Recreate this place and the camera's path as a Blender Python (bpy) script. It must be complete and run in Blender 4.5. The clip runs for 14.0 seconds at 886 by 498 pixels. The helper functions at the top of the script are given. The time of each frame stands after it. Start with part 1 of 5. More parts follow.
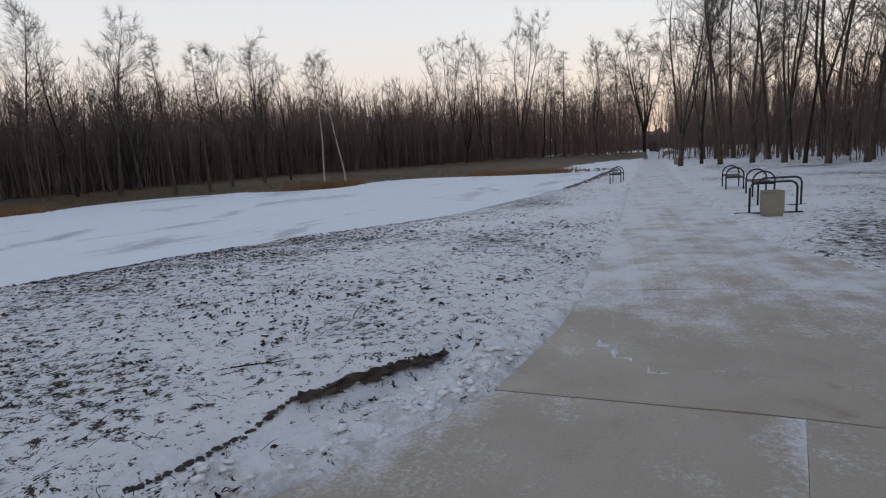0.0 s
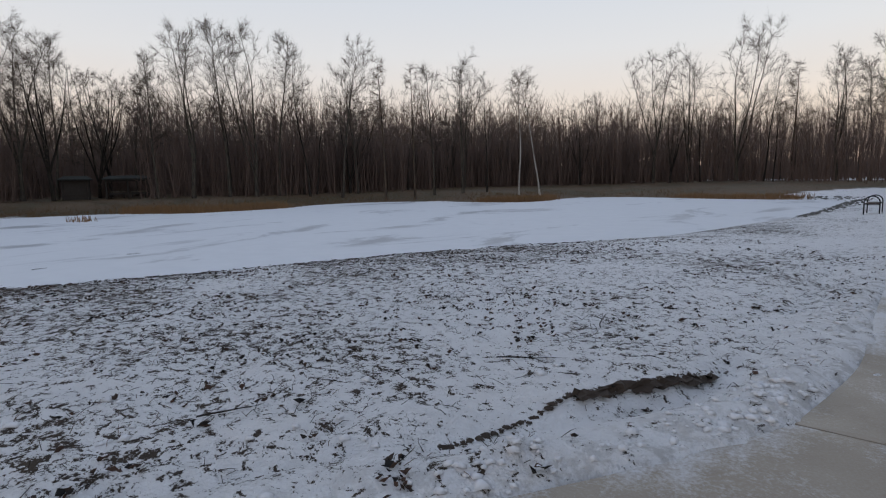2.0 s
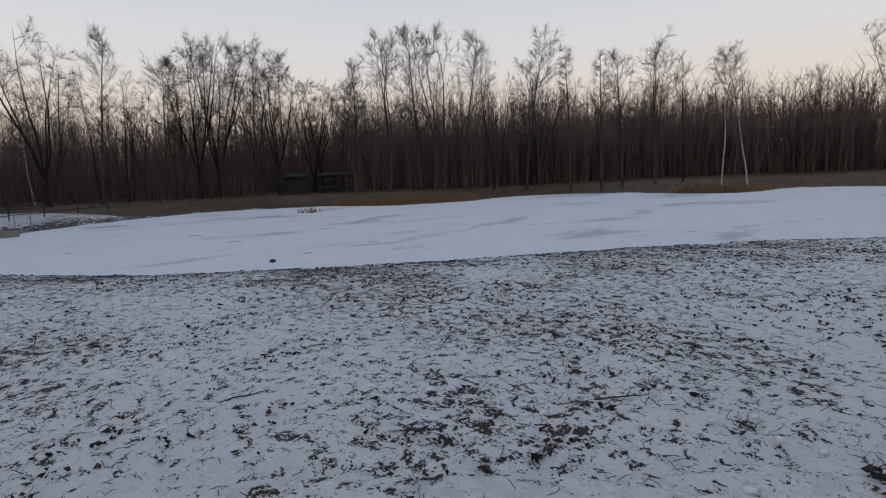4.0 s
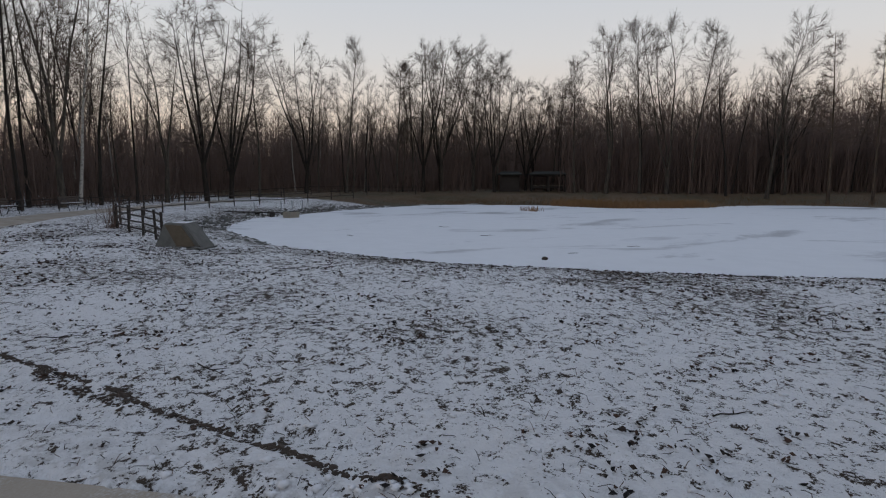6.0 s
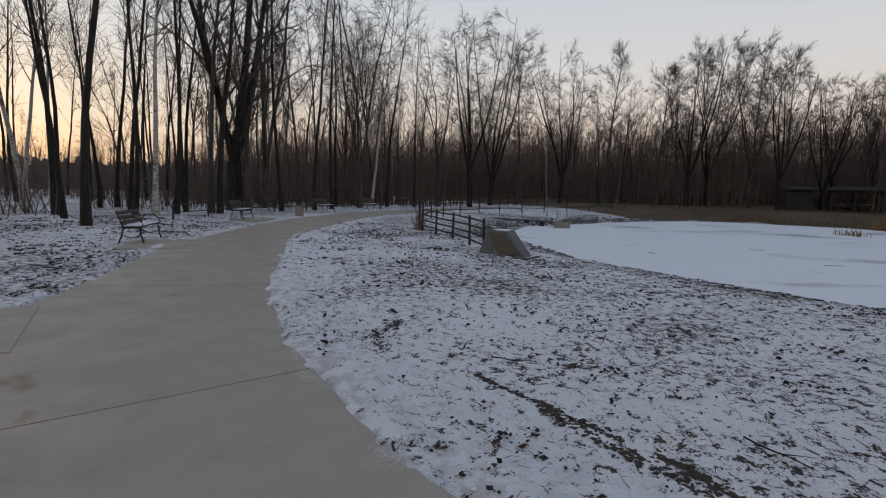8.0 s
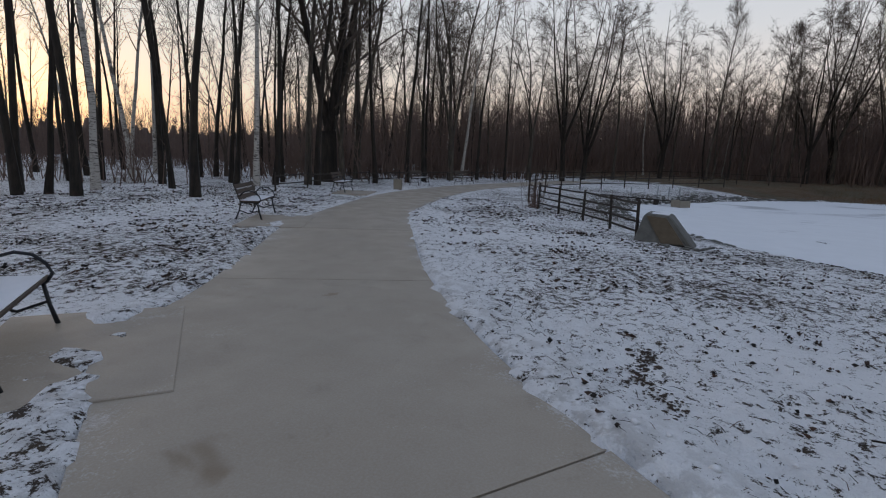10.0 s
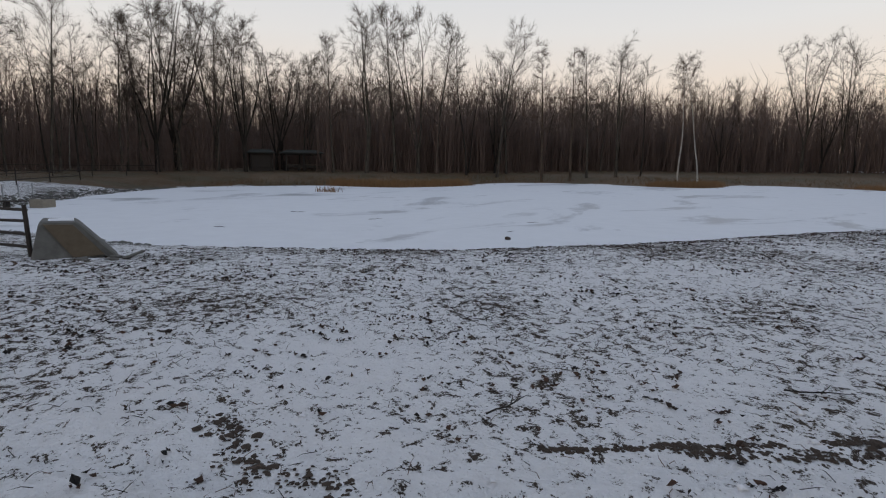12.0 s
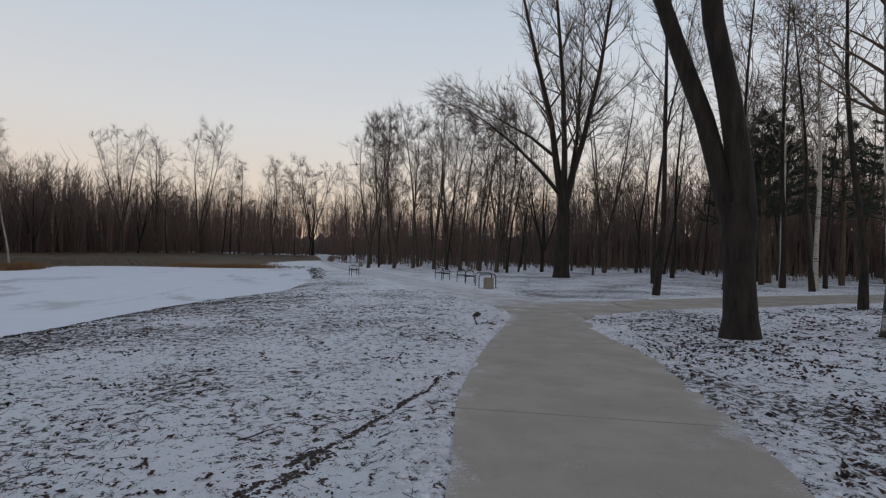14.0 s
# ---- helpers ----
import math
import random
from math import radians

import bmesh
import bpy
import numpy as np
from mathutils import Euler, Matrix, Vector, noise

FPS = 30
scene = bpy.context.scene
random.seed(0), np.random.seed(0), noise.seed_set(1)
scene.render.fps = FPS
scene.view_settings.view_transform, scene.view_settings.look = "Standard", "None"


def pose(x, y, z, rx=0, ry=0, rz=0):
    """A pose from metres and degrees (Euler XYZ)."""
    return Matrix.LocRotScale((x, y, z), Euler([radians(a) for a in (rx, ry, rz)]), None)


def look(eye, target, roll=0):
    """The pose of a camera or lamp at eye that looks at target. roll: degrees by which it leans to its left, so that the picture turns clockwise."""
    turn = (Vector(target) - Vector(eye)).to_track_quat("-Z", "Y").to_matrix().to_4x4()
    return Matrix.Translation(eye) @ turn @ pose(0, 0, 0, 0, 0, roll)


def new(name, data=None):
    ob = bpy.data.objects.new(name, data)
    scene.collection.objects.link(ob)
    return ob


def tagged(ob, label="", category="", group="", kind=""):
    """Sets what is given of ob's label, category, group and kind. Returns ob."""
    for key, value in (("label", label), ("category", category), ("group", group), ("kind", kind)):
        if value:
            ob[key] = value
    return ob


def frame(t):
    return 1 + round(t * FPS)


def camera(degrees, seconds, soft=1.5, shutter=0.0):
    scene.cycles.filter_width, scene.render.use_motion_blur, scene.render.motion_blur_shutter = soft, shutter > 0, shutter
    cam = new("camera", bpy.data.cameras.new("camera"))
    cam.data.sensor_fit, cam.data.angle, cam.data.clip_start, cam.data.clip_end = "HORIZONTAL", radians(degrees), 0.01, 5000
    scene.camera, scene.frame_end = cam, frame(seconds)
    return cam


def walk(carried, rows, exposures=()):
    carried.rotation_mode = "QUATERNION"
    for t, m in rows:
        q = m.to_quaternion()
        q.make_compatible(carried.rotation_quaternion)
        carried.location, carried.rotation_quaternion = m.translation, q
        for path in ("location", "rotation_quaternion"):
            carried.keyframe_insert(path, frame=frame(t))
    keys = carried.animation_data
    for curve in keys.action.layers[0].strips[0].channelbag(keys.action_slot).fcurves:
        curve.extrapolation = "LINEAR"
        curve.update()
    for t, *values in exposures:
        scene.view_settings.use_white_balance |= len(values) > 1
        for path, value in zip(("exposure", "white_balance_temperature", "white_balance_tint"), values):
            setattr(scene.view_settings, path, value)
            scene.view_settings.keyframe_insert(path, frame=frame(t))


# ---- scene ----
# seconds, x, y, z, yaw, pitch, roll
PATH = [
    (0, 0.052, -0.103, 1.646, 16.99, -9.65, 3.66),
    (0.5, 0.048, -0.164, 1.656, 20.20, -7.45, 5.14),
    (1, -0.120, -0.295, 1.660, 25.59, -6.10, 3.30),
    (1.5, -0.293, -0.462, 1.644, 30.02, -5.29, 2.29),
    (2, -0.578, -0.581, 1.603, 36.82, -7.18, 1.20),
    (2.5, -0.928, -0.715, 1.610, 43.09, -8.76, 2.51),
    (2.7, -1.067, -0.804, 1.597, 45.74, -9.20, 2.61),
    (4.8, -2.015, -2.569, 1.679, 58.84, -6.89, 0.89),
    (5, -2.127, -2.759, 1.675, 60.45, -7.13, 0.42),
    (5.5, -2.471, -3.241, 1.715, 66.86, -7.66, 0.58),
    (6, -2.857, -3.789, 1.692, 74.99, -7.16, -0.05),
    (6.5, -3.268, -4.374, 1.726, 81.18, -6.10, -0.17),
    (7, -3.672, -5.003, 1.726, 91.71, -4.93, 0.07),
    (7.5, -3.964, -5.701, 1.697, 98.12, -4.60, -0.84),
    (8, -4.228, -6.308, 1.679, 99.04, -6.54, -1.71),
    (8.2, -4.358, -6.525, 1.676, 100.81, -6.52, -1.50),
    (10.3, -5.861, -8.606, 1.683, 106.49, -9.92, -2.37),
    (10.5, -6.025, -8.733, 1.698, 100.67, -9.78, -3.51),
    (11, -6.506, -9.039, 1.666, 89.58, -9.18, -0.76),
    (11.5, -6.985, -9.131, 1.647, 65.67, -8.41, -0.44),
    (12, -7.345, -9.232, 1.666, 43.23, -9.17, -0.60),
    (12.5, -7.663, -9.208, 1.659, 27.09, -8.18, 3.42),
    (13, -7.997, -9.357, 1.699, 10.49, -3.96, 3.28),
    (13.5, -8.137, -9.552, 1.713, -3.81, -0.36, -0.21),
    (14, -8.171, -9.744, 1.703, -22.12, 0.33, -0.99),
]
cam = camera(79.5, 14.0, 1.15)
EXPOSURES = [(0.0, -0.05, 6500, 10), (2.5, -0.2, 6480, 10), (5.0, -0.34, 6560, 10), (7.5, -0.36, 6600, 10), (11.0, -0.28, 6230, 10), (11.5, -0.24, 6380, 10), (12.0, -0.16, 6720, 10), (12.5, -0.12, 6660, 10), (13.2, -0.2, 6620, 10), (14.0, -0.36, 6580, 10)]
walk(cam, [(t, pose(x, y, z, 90 + pitch, roll, yaw)) for t, x, y, z, yaw, pitch, roll in PATH], EXPOSURES)

# ---- sky and sun: clear winter dusk, glow low over the woods ----
SUN_YAW, SUN_UP = 148.0, 5.0


def build_light():
    world = bpy.data.worlds.new("dusk_sky")
    scene.world = world
    world.use_nodes = True
    nt = world.node_tree
    bg = nt.nodes["Background"]
    sky = nt.nodes.new("ShaderNodeTexSky")
    sky.sky_type = "NISHITA"
    sky.sun_disc = False
    sky.sun_elevation = radians(SUN_UP)
    sky.sun_rotation = radians(-SUN_YAW)
    sky.altitude = 250
    sky.air_density, sky.dust_density, sky.ozone_density = 1.0, 1.6, 1.5
    # dusk glow right round the horizon
    tc = nt.nodes.new("ShaderNodeTexCoord")
    sep = nt.nodes.new("ShaderNodeSeparateXYZ")
    ramp = nt.nodes.new("ShaderNodeValToRGB")
    for pos, col in ((0.0, (0.95, 0.65, 0.51, 1)), (0.10, (1.12, 0.93, 0.79, 1)), (0.22, (1.02, 1.00, 1.00, 1)),
                     (0.40, (0.81, 0.90, 1.03, 1)), (0.62, (0.49, 0.565, 0.70, 1)), (1.0, (0.45, 0.53, 0.71, 1))):
        if pos in (0.0, 1.0):
            e = ramp.color_ramp.elements[0 if pos == 0.0 else -1]
        else:
            e = ramp.color_ramp.elements.new(pos)
        e.color = col
    mul = nt.nodes.new("ShaderNodeMix")
    mul.data_type, mul.blend_type = "RGBA", "MIX"
    gain = nt.nodes.new("ShaderNodeMix")
    gain.data_type, gain.blend_type = "RGBA", "MULTIPLY"
    gain.inputs["Factor"].default_value = 1.0
    gain.inputs["B"].default_value = (SKY_GAIN, SKY_GAIN, SKY_GAIN, 1)
    nt.links.new(tc.outputs["Generated"], sep.inputs[0])
    nt.links.new(sep.outputs["Z"], ramp.inputs[0])
    nt.links.new(sky.outputs[0], gain.inputs["A"])
    nt.links.new(gain.outputs["Result"], mul.inputs["A"])
    nt.links.new(ramp.outputs[0], mul.inputs["B"])
    mul.inputs["Factor"].default_value = 0.8
    nt.links.new(mul.outputs["Result"], bg.inputs[0])
    bg.inputs[1].default_value = 1.0
    sun = bpy.data.lights.new("sun", "SUN")
    sun.energy, sun.angle, sun.color = 0.25, radians(25), (1.0, 0.72, 0.5)
    ob = new("sun", sun)
    a, e = radians(SUN_YAW), radians(SUN_UP)
    d = Vector((-math.sin(a) * math.cos(e), math.cos(a) * math.cos(e), math.sin(e)))
    ob.matrix_world = look(d * 100, (0, 0, 0))


SKY_GAIN = 0.14
build_light()


# ---- materials ----
class Nodes:
    """A short hand for node materials."""

    def __init__(self, name, rough=0.8, metal=0.0):
        self.m = bpy.data.materials.new(name)
        self.m.use_nodes = True
        self.t = self.m.node_tree
        self.b = self.t.nodes["Principled BSDF"]
        self.b.inputs["Roughness"].default_value = rough
        self.b.inputs["Metallic"].default_value = metal
        self.c = self.t.nodes.new("ShaderNodeTexCoord")

    def set(self, socket, value):
        if isinstance(value, bpy.types.NodeSocket):
            self.t.links.new(value, socket)
        else:
            socket.default_value = value

    def noise(self, scale, detail=4.0, rough=0.55, stretch=(1, 1, 1), distort=0.0, space="Object"):
        mp = self.t.nodes.new("ShaderNodeMapping")
        mp.inputs["Scale"].default_value = stretch
        n = self.t.nodes.new("ShaderNodeTexNoise")
        n.inputs["Scale"].default_value, n.inputs["Detail"].default_value = scale, detail
        n.inputs["Roughness"].default_value, n.inputs["Distortion"].default_value = rough, distort
        self.t.links.new(self.c.outputs[space], mp.inputs[0])
        self.t.links.new(mp.outputs[0], n.inputs["Vector"])
        return n.outputs["Fac"]

    def ramp(self, fac, *stops):
        r = self.t.nodes.new("ShaderNodeMapRange")
        r.interpolation_type = "SMOOTHSTEP"
        for key, v in zip(("From Min", "From Max", "To Min", "To Max"), stops):
            self.set(r.inputs[key], v)
        self.set(r.inputs["Value"], fac)
        return r.outputs[0]

    def math(self, op, a, b=0.0):
        n = self.t.nodes.new("ShaderNodeMath")
        n.operation = op
        self.set(n.inputs[0], a)
        self.set(n.inputs[1], b)
        return n.outputs[0]

    def mix(self, fac, a, b):
        n = self.t.nodes.new("ShaderNodeMix")
        n.data_type = "RGBA"
        self.set(n.inputs["Factor"], fac)
        for key, v in (("A", a), ("B", b)):
            self.set(n.inputs[key], v if isinstance(v, bpy.types.NodeSocket) else (*v, 1))
        return n.outputs["Result"]

    def attr(self, name):
        n = self.t.nodes.new("ShaderNodeAttribute")
        n.attribute_name = name
        return n.outputs["Fac"]

    def random(self):
        return self.t.nodes.new("ShaderNodeObjectInfo").outputs["Random"]

    def island(self):
        return self.t.nodes.new("ShaderNodeNewGeometry").outputs["Random Per Island"]

    def colour(self, value):
        self.set(self.b.inputs["Base Color"], value if isinstance(value, bpy.types.NodeSocket) else (*value, 1))
        return self

    def rough(self, value):
        self.set(self.b.inputs["Roughness"], value)
        return self

    def bump(self, height, strength=0.4, distance=0.02):
        n = self.t.nodes.new("ShaderNodeBump")
        n.inputs["Strength"].default_value, n.inputs["Distance"].default_value = strength, distance
        self.set(n.inputs["Height"], height)
        self.t.links.new(n.outputs[0], self.b.inputs["Normal"])
        return self


def bark(name, dark, light, scale=6.0):
    n = Nodes(name, 0.92)
    big = n.noise(scale * 0.25, 3)
    grain = n.noise(scale, 5, 0.7, (1, 1, 0.18))
    col = n.mix(n.ramp(grain, 0.35, 0.7, 0, 1), dark, light)
    col = n.mix(n.ramp(big, 0.4, 0.75, 0, 0.5), col, (light[0] * 0.8, light[1] * 0.95, light[2] * 0.75))
    n.colour(col).bump(grain, 0.85, 0.05)
    return n.m


def birch_bark(name="birch_bark", old=0.0):
    n = Nodes(name, 0.75)
    marks = n.noise(9.0, 4, 0.6, (0.5, 0.5, 3.0))
    patches = n.noise(1.6, 3, 0.6, (1, 1, 0.8))
    col = n.mix(n.ramp(marks, 0.52, 0.62, 0, 1), (0.46, 0.43, 0.39), (0.06, 0.052, 0.047))
    col = n.mix(n.ramp(patches, 0.55 - old, 0.66 - old, 0, 0.9 + old * 0.5), col, (0.11 - old * 0.5, 0.095 - old * 0.45, 0.08 - old * 0.4))
    n.colour(col).bump(marks, 0.4, 0.01)
    return n.m


def twig_mat(name, a, b):
    n = Nodes(name, 0.85)
    n.colour(n.mix(n.noise(0.6, 3), a, b))
    return n.m


def ground_mat():
    n = Nodes("snowy_ground", 0.9)
    cover = n.attr("litter")        # leaf litter showing through the snow
    bank = n.attr("bank")           # bare grass of the far bank
    worn = n.attr("worn")           # trodden, icy verge beside the path
    specks = n.noise(8.5, 6, 0.70, (1, 1, 1), 0.5)
    fine = n.noise(42.0, 4, 0.7, (1, 1, 1), 0.4)
    broad = n.noise(0.55, 4, 0.6)
    mixn = n.math("ADD", n.math("MULTIPLY", specks, 0.62), n.math("MULTIPLY", fine, 0.38))
    mixn = n.math("ADD", mixn, n.math("MULTIPLY", n.math("SUBTRACT", broad, 0.5), 0.20))
    edge = n.math("SUBTRACT", 0.605, n.math("MULTIPLY", cover, 0.125))
    dirt = n.ramp(mixn, edge, n.math("ADD", edge, 0.024), 0, 1)
    soil = n.mix(n.noise(7.0, 4), (0.020, 0.017, 0.016), (0.090, 0.062, 0.045))
    soil = n.mix(n.ramp(n.noise(1.1, 3), 0.5, 0.7, 0, 0.6), soil, (0.075, 0.056, 0.038))
    snow = n.mix(n.noise(3.0, 5), (0.78, 0.78, 0.80), (0.89, 0.89, 0.91))
    snow = n.mix(n.math("MULTIPLY", worn, n.ramp(n.noise(5.0, 5, 0.7), 0.45, 0.6, 0, 0.55)), snow, (0.34, 0.32, 0.30))
    col = n.mix(dirt, snow, soil)
    grass = n.mix(n.noise(2.2, 6, 0.7, (1, 1, 1)), (0.060, 0.035, 0.015), (0.155, 0.090, 0.036))
    grass = n.mix(n.ramp(n.noise(0.25, 3), 0.45, 0.6, 0, 0.5), grass, (0.052, 0.052, 0.020))
    col = n.mix(n.ramp(n.math("ADD", bank, n.math("MULTIPLY", n.math("SUBTRACT", n.noise(0.9, 5, 0.7), 0.5), 0.7)), 0.4, 0.6, 0, 1), col, grass)
    relief = n.math("SUBTRACT", n.math("ADD", n.noise(9.0, 5, 0.6), n.math("MULTIPLY", fine, 0.3)), n.math("MULTIPLY", dirt, 0.45))
    n.colour(col).bump(relief, 1.0, 0.07)
    n.rough(n.ramp(dirt, 0, 1, 0.62, 0.95))
    return n.m


def ice_mat():
    n = Nodes("snow_on_ice", 0.6)
    streak = n.noise(0.16, 6, 0.64, (1.5, 0.7, 1), 0.8)
    fine = n.noise(1.6, 5, 0.6)
    snow = n.mix(fine, (0.71, 0.73, 0.77), (0.81, 0.83, 0.87))
    s = n.ramp(n.math("ADD", streak, n.math("MULTIPLY", n.math("SUBTRACT", fine, 0.5), 0.10)), 0.55, 0.65, 0, 0.65)
    col = n.mix(s, snow, (0.25, 0.27, 0.31))
    n.colour(col).rough(n.ramp(s, 0, 0.6, 0.75, 0.38)).bump(n.noise(5.0, 4), 0.25, 0.02)
    return n.m


def concrete_mat(name):
    n = Nodes(name, 0.8)
    grain = n.noise(60.0, 4, 0.7)
    broad = n.noise(0.8, 5, 0.6)
    stain = n.noise(2.6, 5, 0.65, (1, 1, 1), 0.5)
    col = n.mix(broad, (0.290, 0.238, 0.180), (0.390, 0.328, 0.256))
    col = n.mix(n.ramp(stain, 0.56, 0.72, 0, 0.5), col, (0.24, 0.195, 0.14))
    col = n.mix(n.ramp(grain, 0.3, 0.75, 0, 0.25), col, (0.52, 0.50, 0.47))
    col = n.mix(n.math("MULTIPLY", n.random(), 0.18), col, (0.30, 0.28, 0.26))
    rust = n.noise(0.9, 4, 0.6, (1, 1, 1), 0.8)
    col = n.mix(n.ramp(rust, 0.66, 0.74, 0, 0.55), col, (0.16, 0.105, 0.055))
    # rime and dusted snow, in blotches
    frost = n.math("ADD", n.math("MULTIPLY", n.noise(1.1, 6, 0.68), 0.62), n.math("MULTIPLY", n.noise(30.0, 4, 0.75), 0.38))
    tracks = n.noise(3.2, 4, 0.6, (1, 0.035, 1))
    frost = n.math("ADD", frost, n.math("MULTIPLY", n.math("SUBTRACT", tracks, 0.5), 0.22))
    amount = n.attr("snow")
    lim = n.math("SUBTRACT", 0.66, n.math("MULTIPLY", amount, 0.34))
    f = n.ramp(frost, lim, n.math("ADD", lim, 0.20), 0, 0.92)
    snow = n.mix(n.noise(4.0, 4), (0.55, 0.55, 0.57), (0.78, 0.79, 0.82))
    col = n.mix(f, col, snow)
    n.colour(col).bump(n.math("ADD", n.math("MULTIPLY", grain, 0.3), f), 0.35, 0.012)
    n.rough(n.ramp(n.noise(1.3, 3), 0.35, 0.65, 0.42, 0.72))
    return n.m


def plain(name, a, b, scale=8.0, rough=0.7, metal=0.0, bump=0.3, stretch=(1, 1, 1)):
    n = Nodes(name, rough, metal)
    g = n.noise(scale, 5, 0.65, stretch)
    n.colour(n.mix(g, a, b)).bump(g, bump, 0.01)
    return n.m


M = {
    "ground": ground_mat(), "ice": ice_mat(), "concrete": concrete_mat("path_concrete"),
    "bark": bark("dark_bark", (0.009, 0.0068, 0.0055), (0.036, 0.026, 0.019)),
    "bark_grey": bark("grey_bark", (0.028, 0.023, 0.019), (0.11, 0.088, 0.070)),
    "bark_red": bark("larch_bark", (0.035, 0.025, 0.019), (0.12, 0.080, 0.055)),
    "birch": birch_bark(), "birch_old": birch_bark("old_birch_bark", 0.16),
    "twig": twig_mat("twigs", (0.045, 0.034, 0.027), (0.110, 0.083, 0.064)),
    "twig_red": twig_mat("reddish_twigs", (0.065, 0.045, 0.033), (0.14, 0.095, 0.068)),
    "scrub": twig_mat("scrub_stems", (0.085, 0.054, 0.044), (0.20, 0.135, 0.106)),
    "far": plain("far_woods", (0.075, 0.050, 0.043), (0.175, 0.120, 0.102), 0.9, 0.95, 0, 0.0, (1, 1, 0.12)),
    "reed": plain("dry_reed", (0.15, 0.080, 0.034), (0.29, 0.165, 0.072), 1.2, 0.85),
    "soil": plain("wet_soil", (0.018, 0.013, 0.010), (0.075, 0.050, 0.035), 9.0, 0.85, 0, 0.9),
    "grass": plain("dry_bank_grass", (0.075, 0.045, 0.020), (0.19, 0.115, 0.050), 0.5, 0.9),
    "snow": plain("snow", (0.72, 0.73, 0.77), (0.85, 0.86, 0.89), 5.0, 0.7, 0, 0.6),
    "steel": plain("dark_painted_steel", (0.010, 0.012, 0.016), (0.026, 0.028, 0.034), 20.0, 0.45, 0.3),
    "galvanised": plain("galvanised_steel", (0.33, 0.35, 0.37), (0.5, 0.52, 0.54), 14.0, 0.45, 0.7),
    "wood_bench": plain("stained_bench_wood", (0.022, 0.014, 0.010), (0.075, 0.047, 0.030), 9.0, 0.6, 0, 0.4, (1, 6, 6)),
    "wood_dark": plain("weathered_dark_wood", (0.014, 0.011, 0.010), (0.055, 0.043, 0.035), 7.0, 0.85, 0, 0.5),
    "precast": plain("precast_concrete", (0.17, 0.150, 0.118), (0.32, 0.285, 0.23), 11.0, 0.9, 0, 0.6),
    "stone": plain("mossy_concrete", (0.050, 0.050, 0.046), (0.20, 0.195, 0.18), 4.0, 0.9, 0, 0.7),
    "roof": plain("dark_roof_felt", (0.014, 0.017, 0.015), (0.045, 0.048, 0.043), 3.0, 0.9),
    "pine": twig_mat("pine_needles", (0.012, 0.020, 0.012), (0.035, 0.048, 0.028)),
}


# ---- mesh helpers ----
class Acc:
    """Collects vertices and faces for one mesh."""

    def __init__(self):
        self.v, self.f = [], []

    def tube(self, pts, radii, sides=5, cap=False):
        """A tapered tube along a line; a last radius of 0 closes it in a point."""
        base = len(self.v)
        rings = []
        for i, p in enumerate(pts):
            a = pts[min(i + 1, len(pts) - 1)] - pts[max(i - 1, 0)]
            if a.length < 1e-9:
                a = Vector((0, 0, 1))
            a.normalize()
            u = a.orthogonal().normalized() if abs(a.z) > 0.95 else a.cross(Vector((0, 0, 1))).normalized()
            w = a.cross(u)
            if radii[i] <= 0:
                rings.append([len(self.v)])
                self.v.append(tuple(p))
                continue
            ring = []
            for k in range(sides):
                t = 2 * math.pi * k / sides
                ring.append(len(self.v))
                self.v.append(tuple(p + (u * math.cos(t) + w * math.sin(t)) * radii[i]))
            rings.append(ring)
        for a, b in zip(rings, rings[1:]):
            if len(b) == 1:
                for k in range(sides):
                    self.f.append((a[k], a[(k + 1) % sides], b[0]))
            else:
                for k in range(sides):
                    self.f.append((a[k], a[(k + 1) % sides], b[(k + 1) % sides], b[k]))
        if cap:
            self.f.append(tuple(reversed(rings[0])))
            if len(rings[-1]) > 1:
                self.f.append(tuple(rings[-1]))
        return base

    def box(self, m, sx, sy, sz, bevel=0.0):
        """A box centred on the pose m, its upright and level edges chamfered."""
        b = min(bevel, sx * 0.3, sy * 0.3, sz * 0.3)
        x, y, z = sx / 2, sy / 2, sz / 2
        if b <= 0:
            loops = [(x, y, -z, 0), (x, y, z, 0)]
        else:
            loops = [(x - b, y - b, -z, b * 0.4), (x, y, -z + b, b), (x, y, z - b, b), (x - b, y - b, z, b * 0.4)]
        rings = []
        for lx, ly, lz, c in loops:
            if c:
                co = [(lx - c, -ly), (lx, -ly + c), (lx, ly - c), (lx - c, ly), (-lx + c, ly), (-lx, ly - c), (-lx, -ly + c), (-lx + c, -ly)]
            else:
                co = [(lx, -ly), (lx, ly), (-lx, ly), (-lx, -ly)]
            ring = []
            for cx, cy in co:
                ring.append(len(self.v))
                self.v.append(tuple(m @ Vector((cx, cy, lz))))
            rings.append(ring)
        n = len(rings[0])
        for a, bb in zip(rings, rings[1:]):
            for k in range(n):
                self.f.append((a[k], a[(k + 1) % n], bb[(k + 1) % n], bb[k]))
        self.f.append(tuple(reversed(rings[0])))
        self.f.append(tuple(rings[-1]))

    def mesh(self, name, mat, smooth=False):
        me = bpy.data.meshes.new(name)
        me.from_pydata(self.v, [], self.f)
        me.materials.append(mat)
        if smooth:
            me.polygons.foreach_set("use_smooth", [True] * len(me.polygons))
        me.update()
        return me


def part(name, acc, mat, parent=None, label="", smooth=False):
    """Links one mesh, as a thing of its own or under a thing or part."""
    ob = new(name, acc.mesh(name, mat, smooth) if isinstance(acc, Acc) else acc)
    if parent:
        ob.parent = parent
    if label:
        ob["label"] = label
    return ob


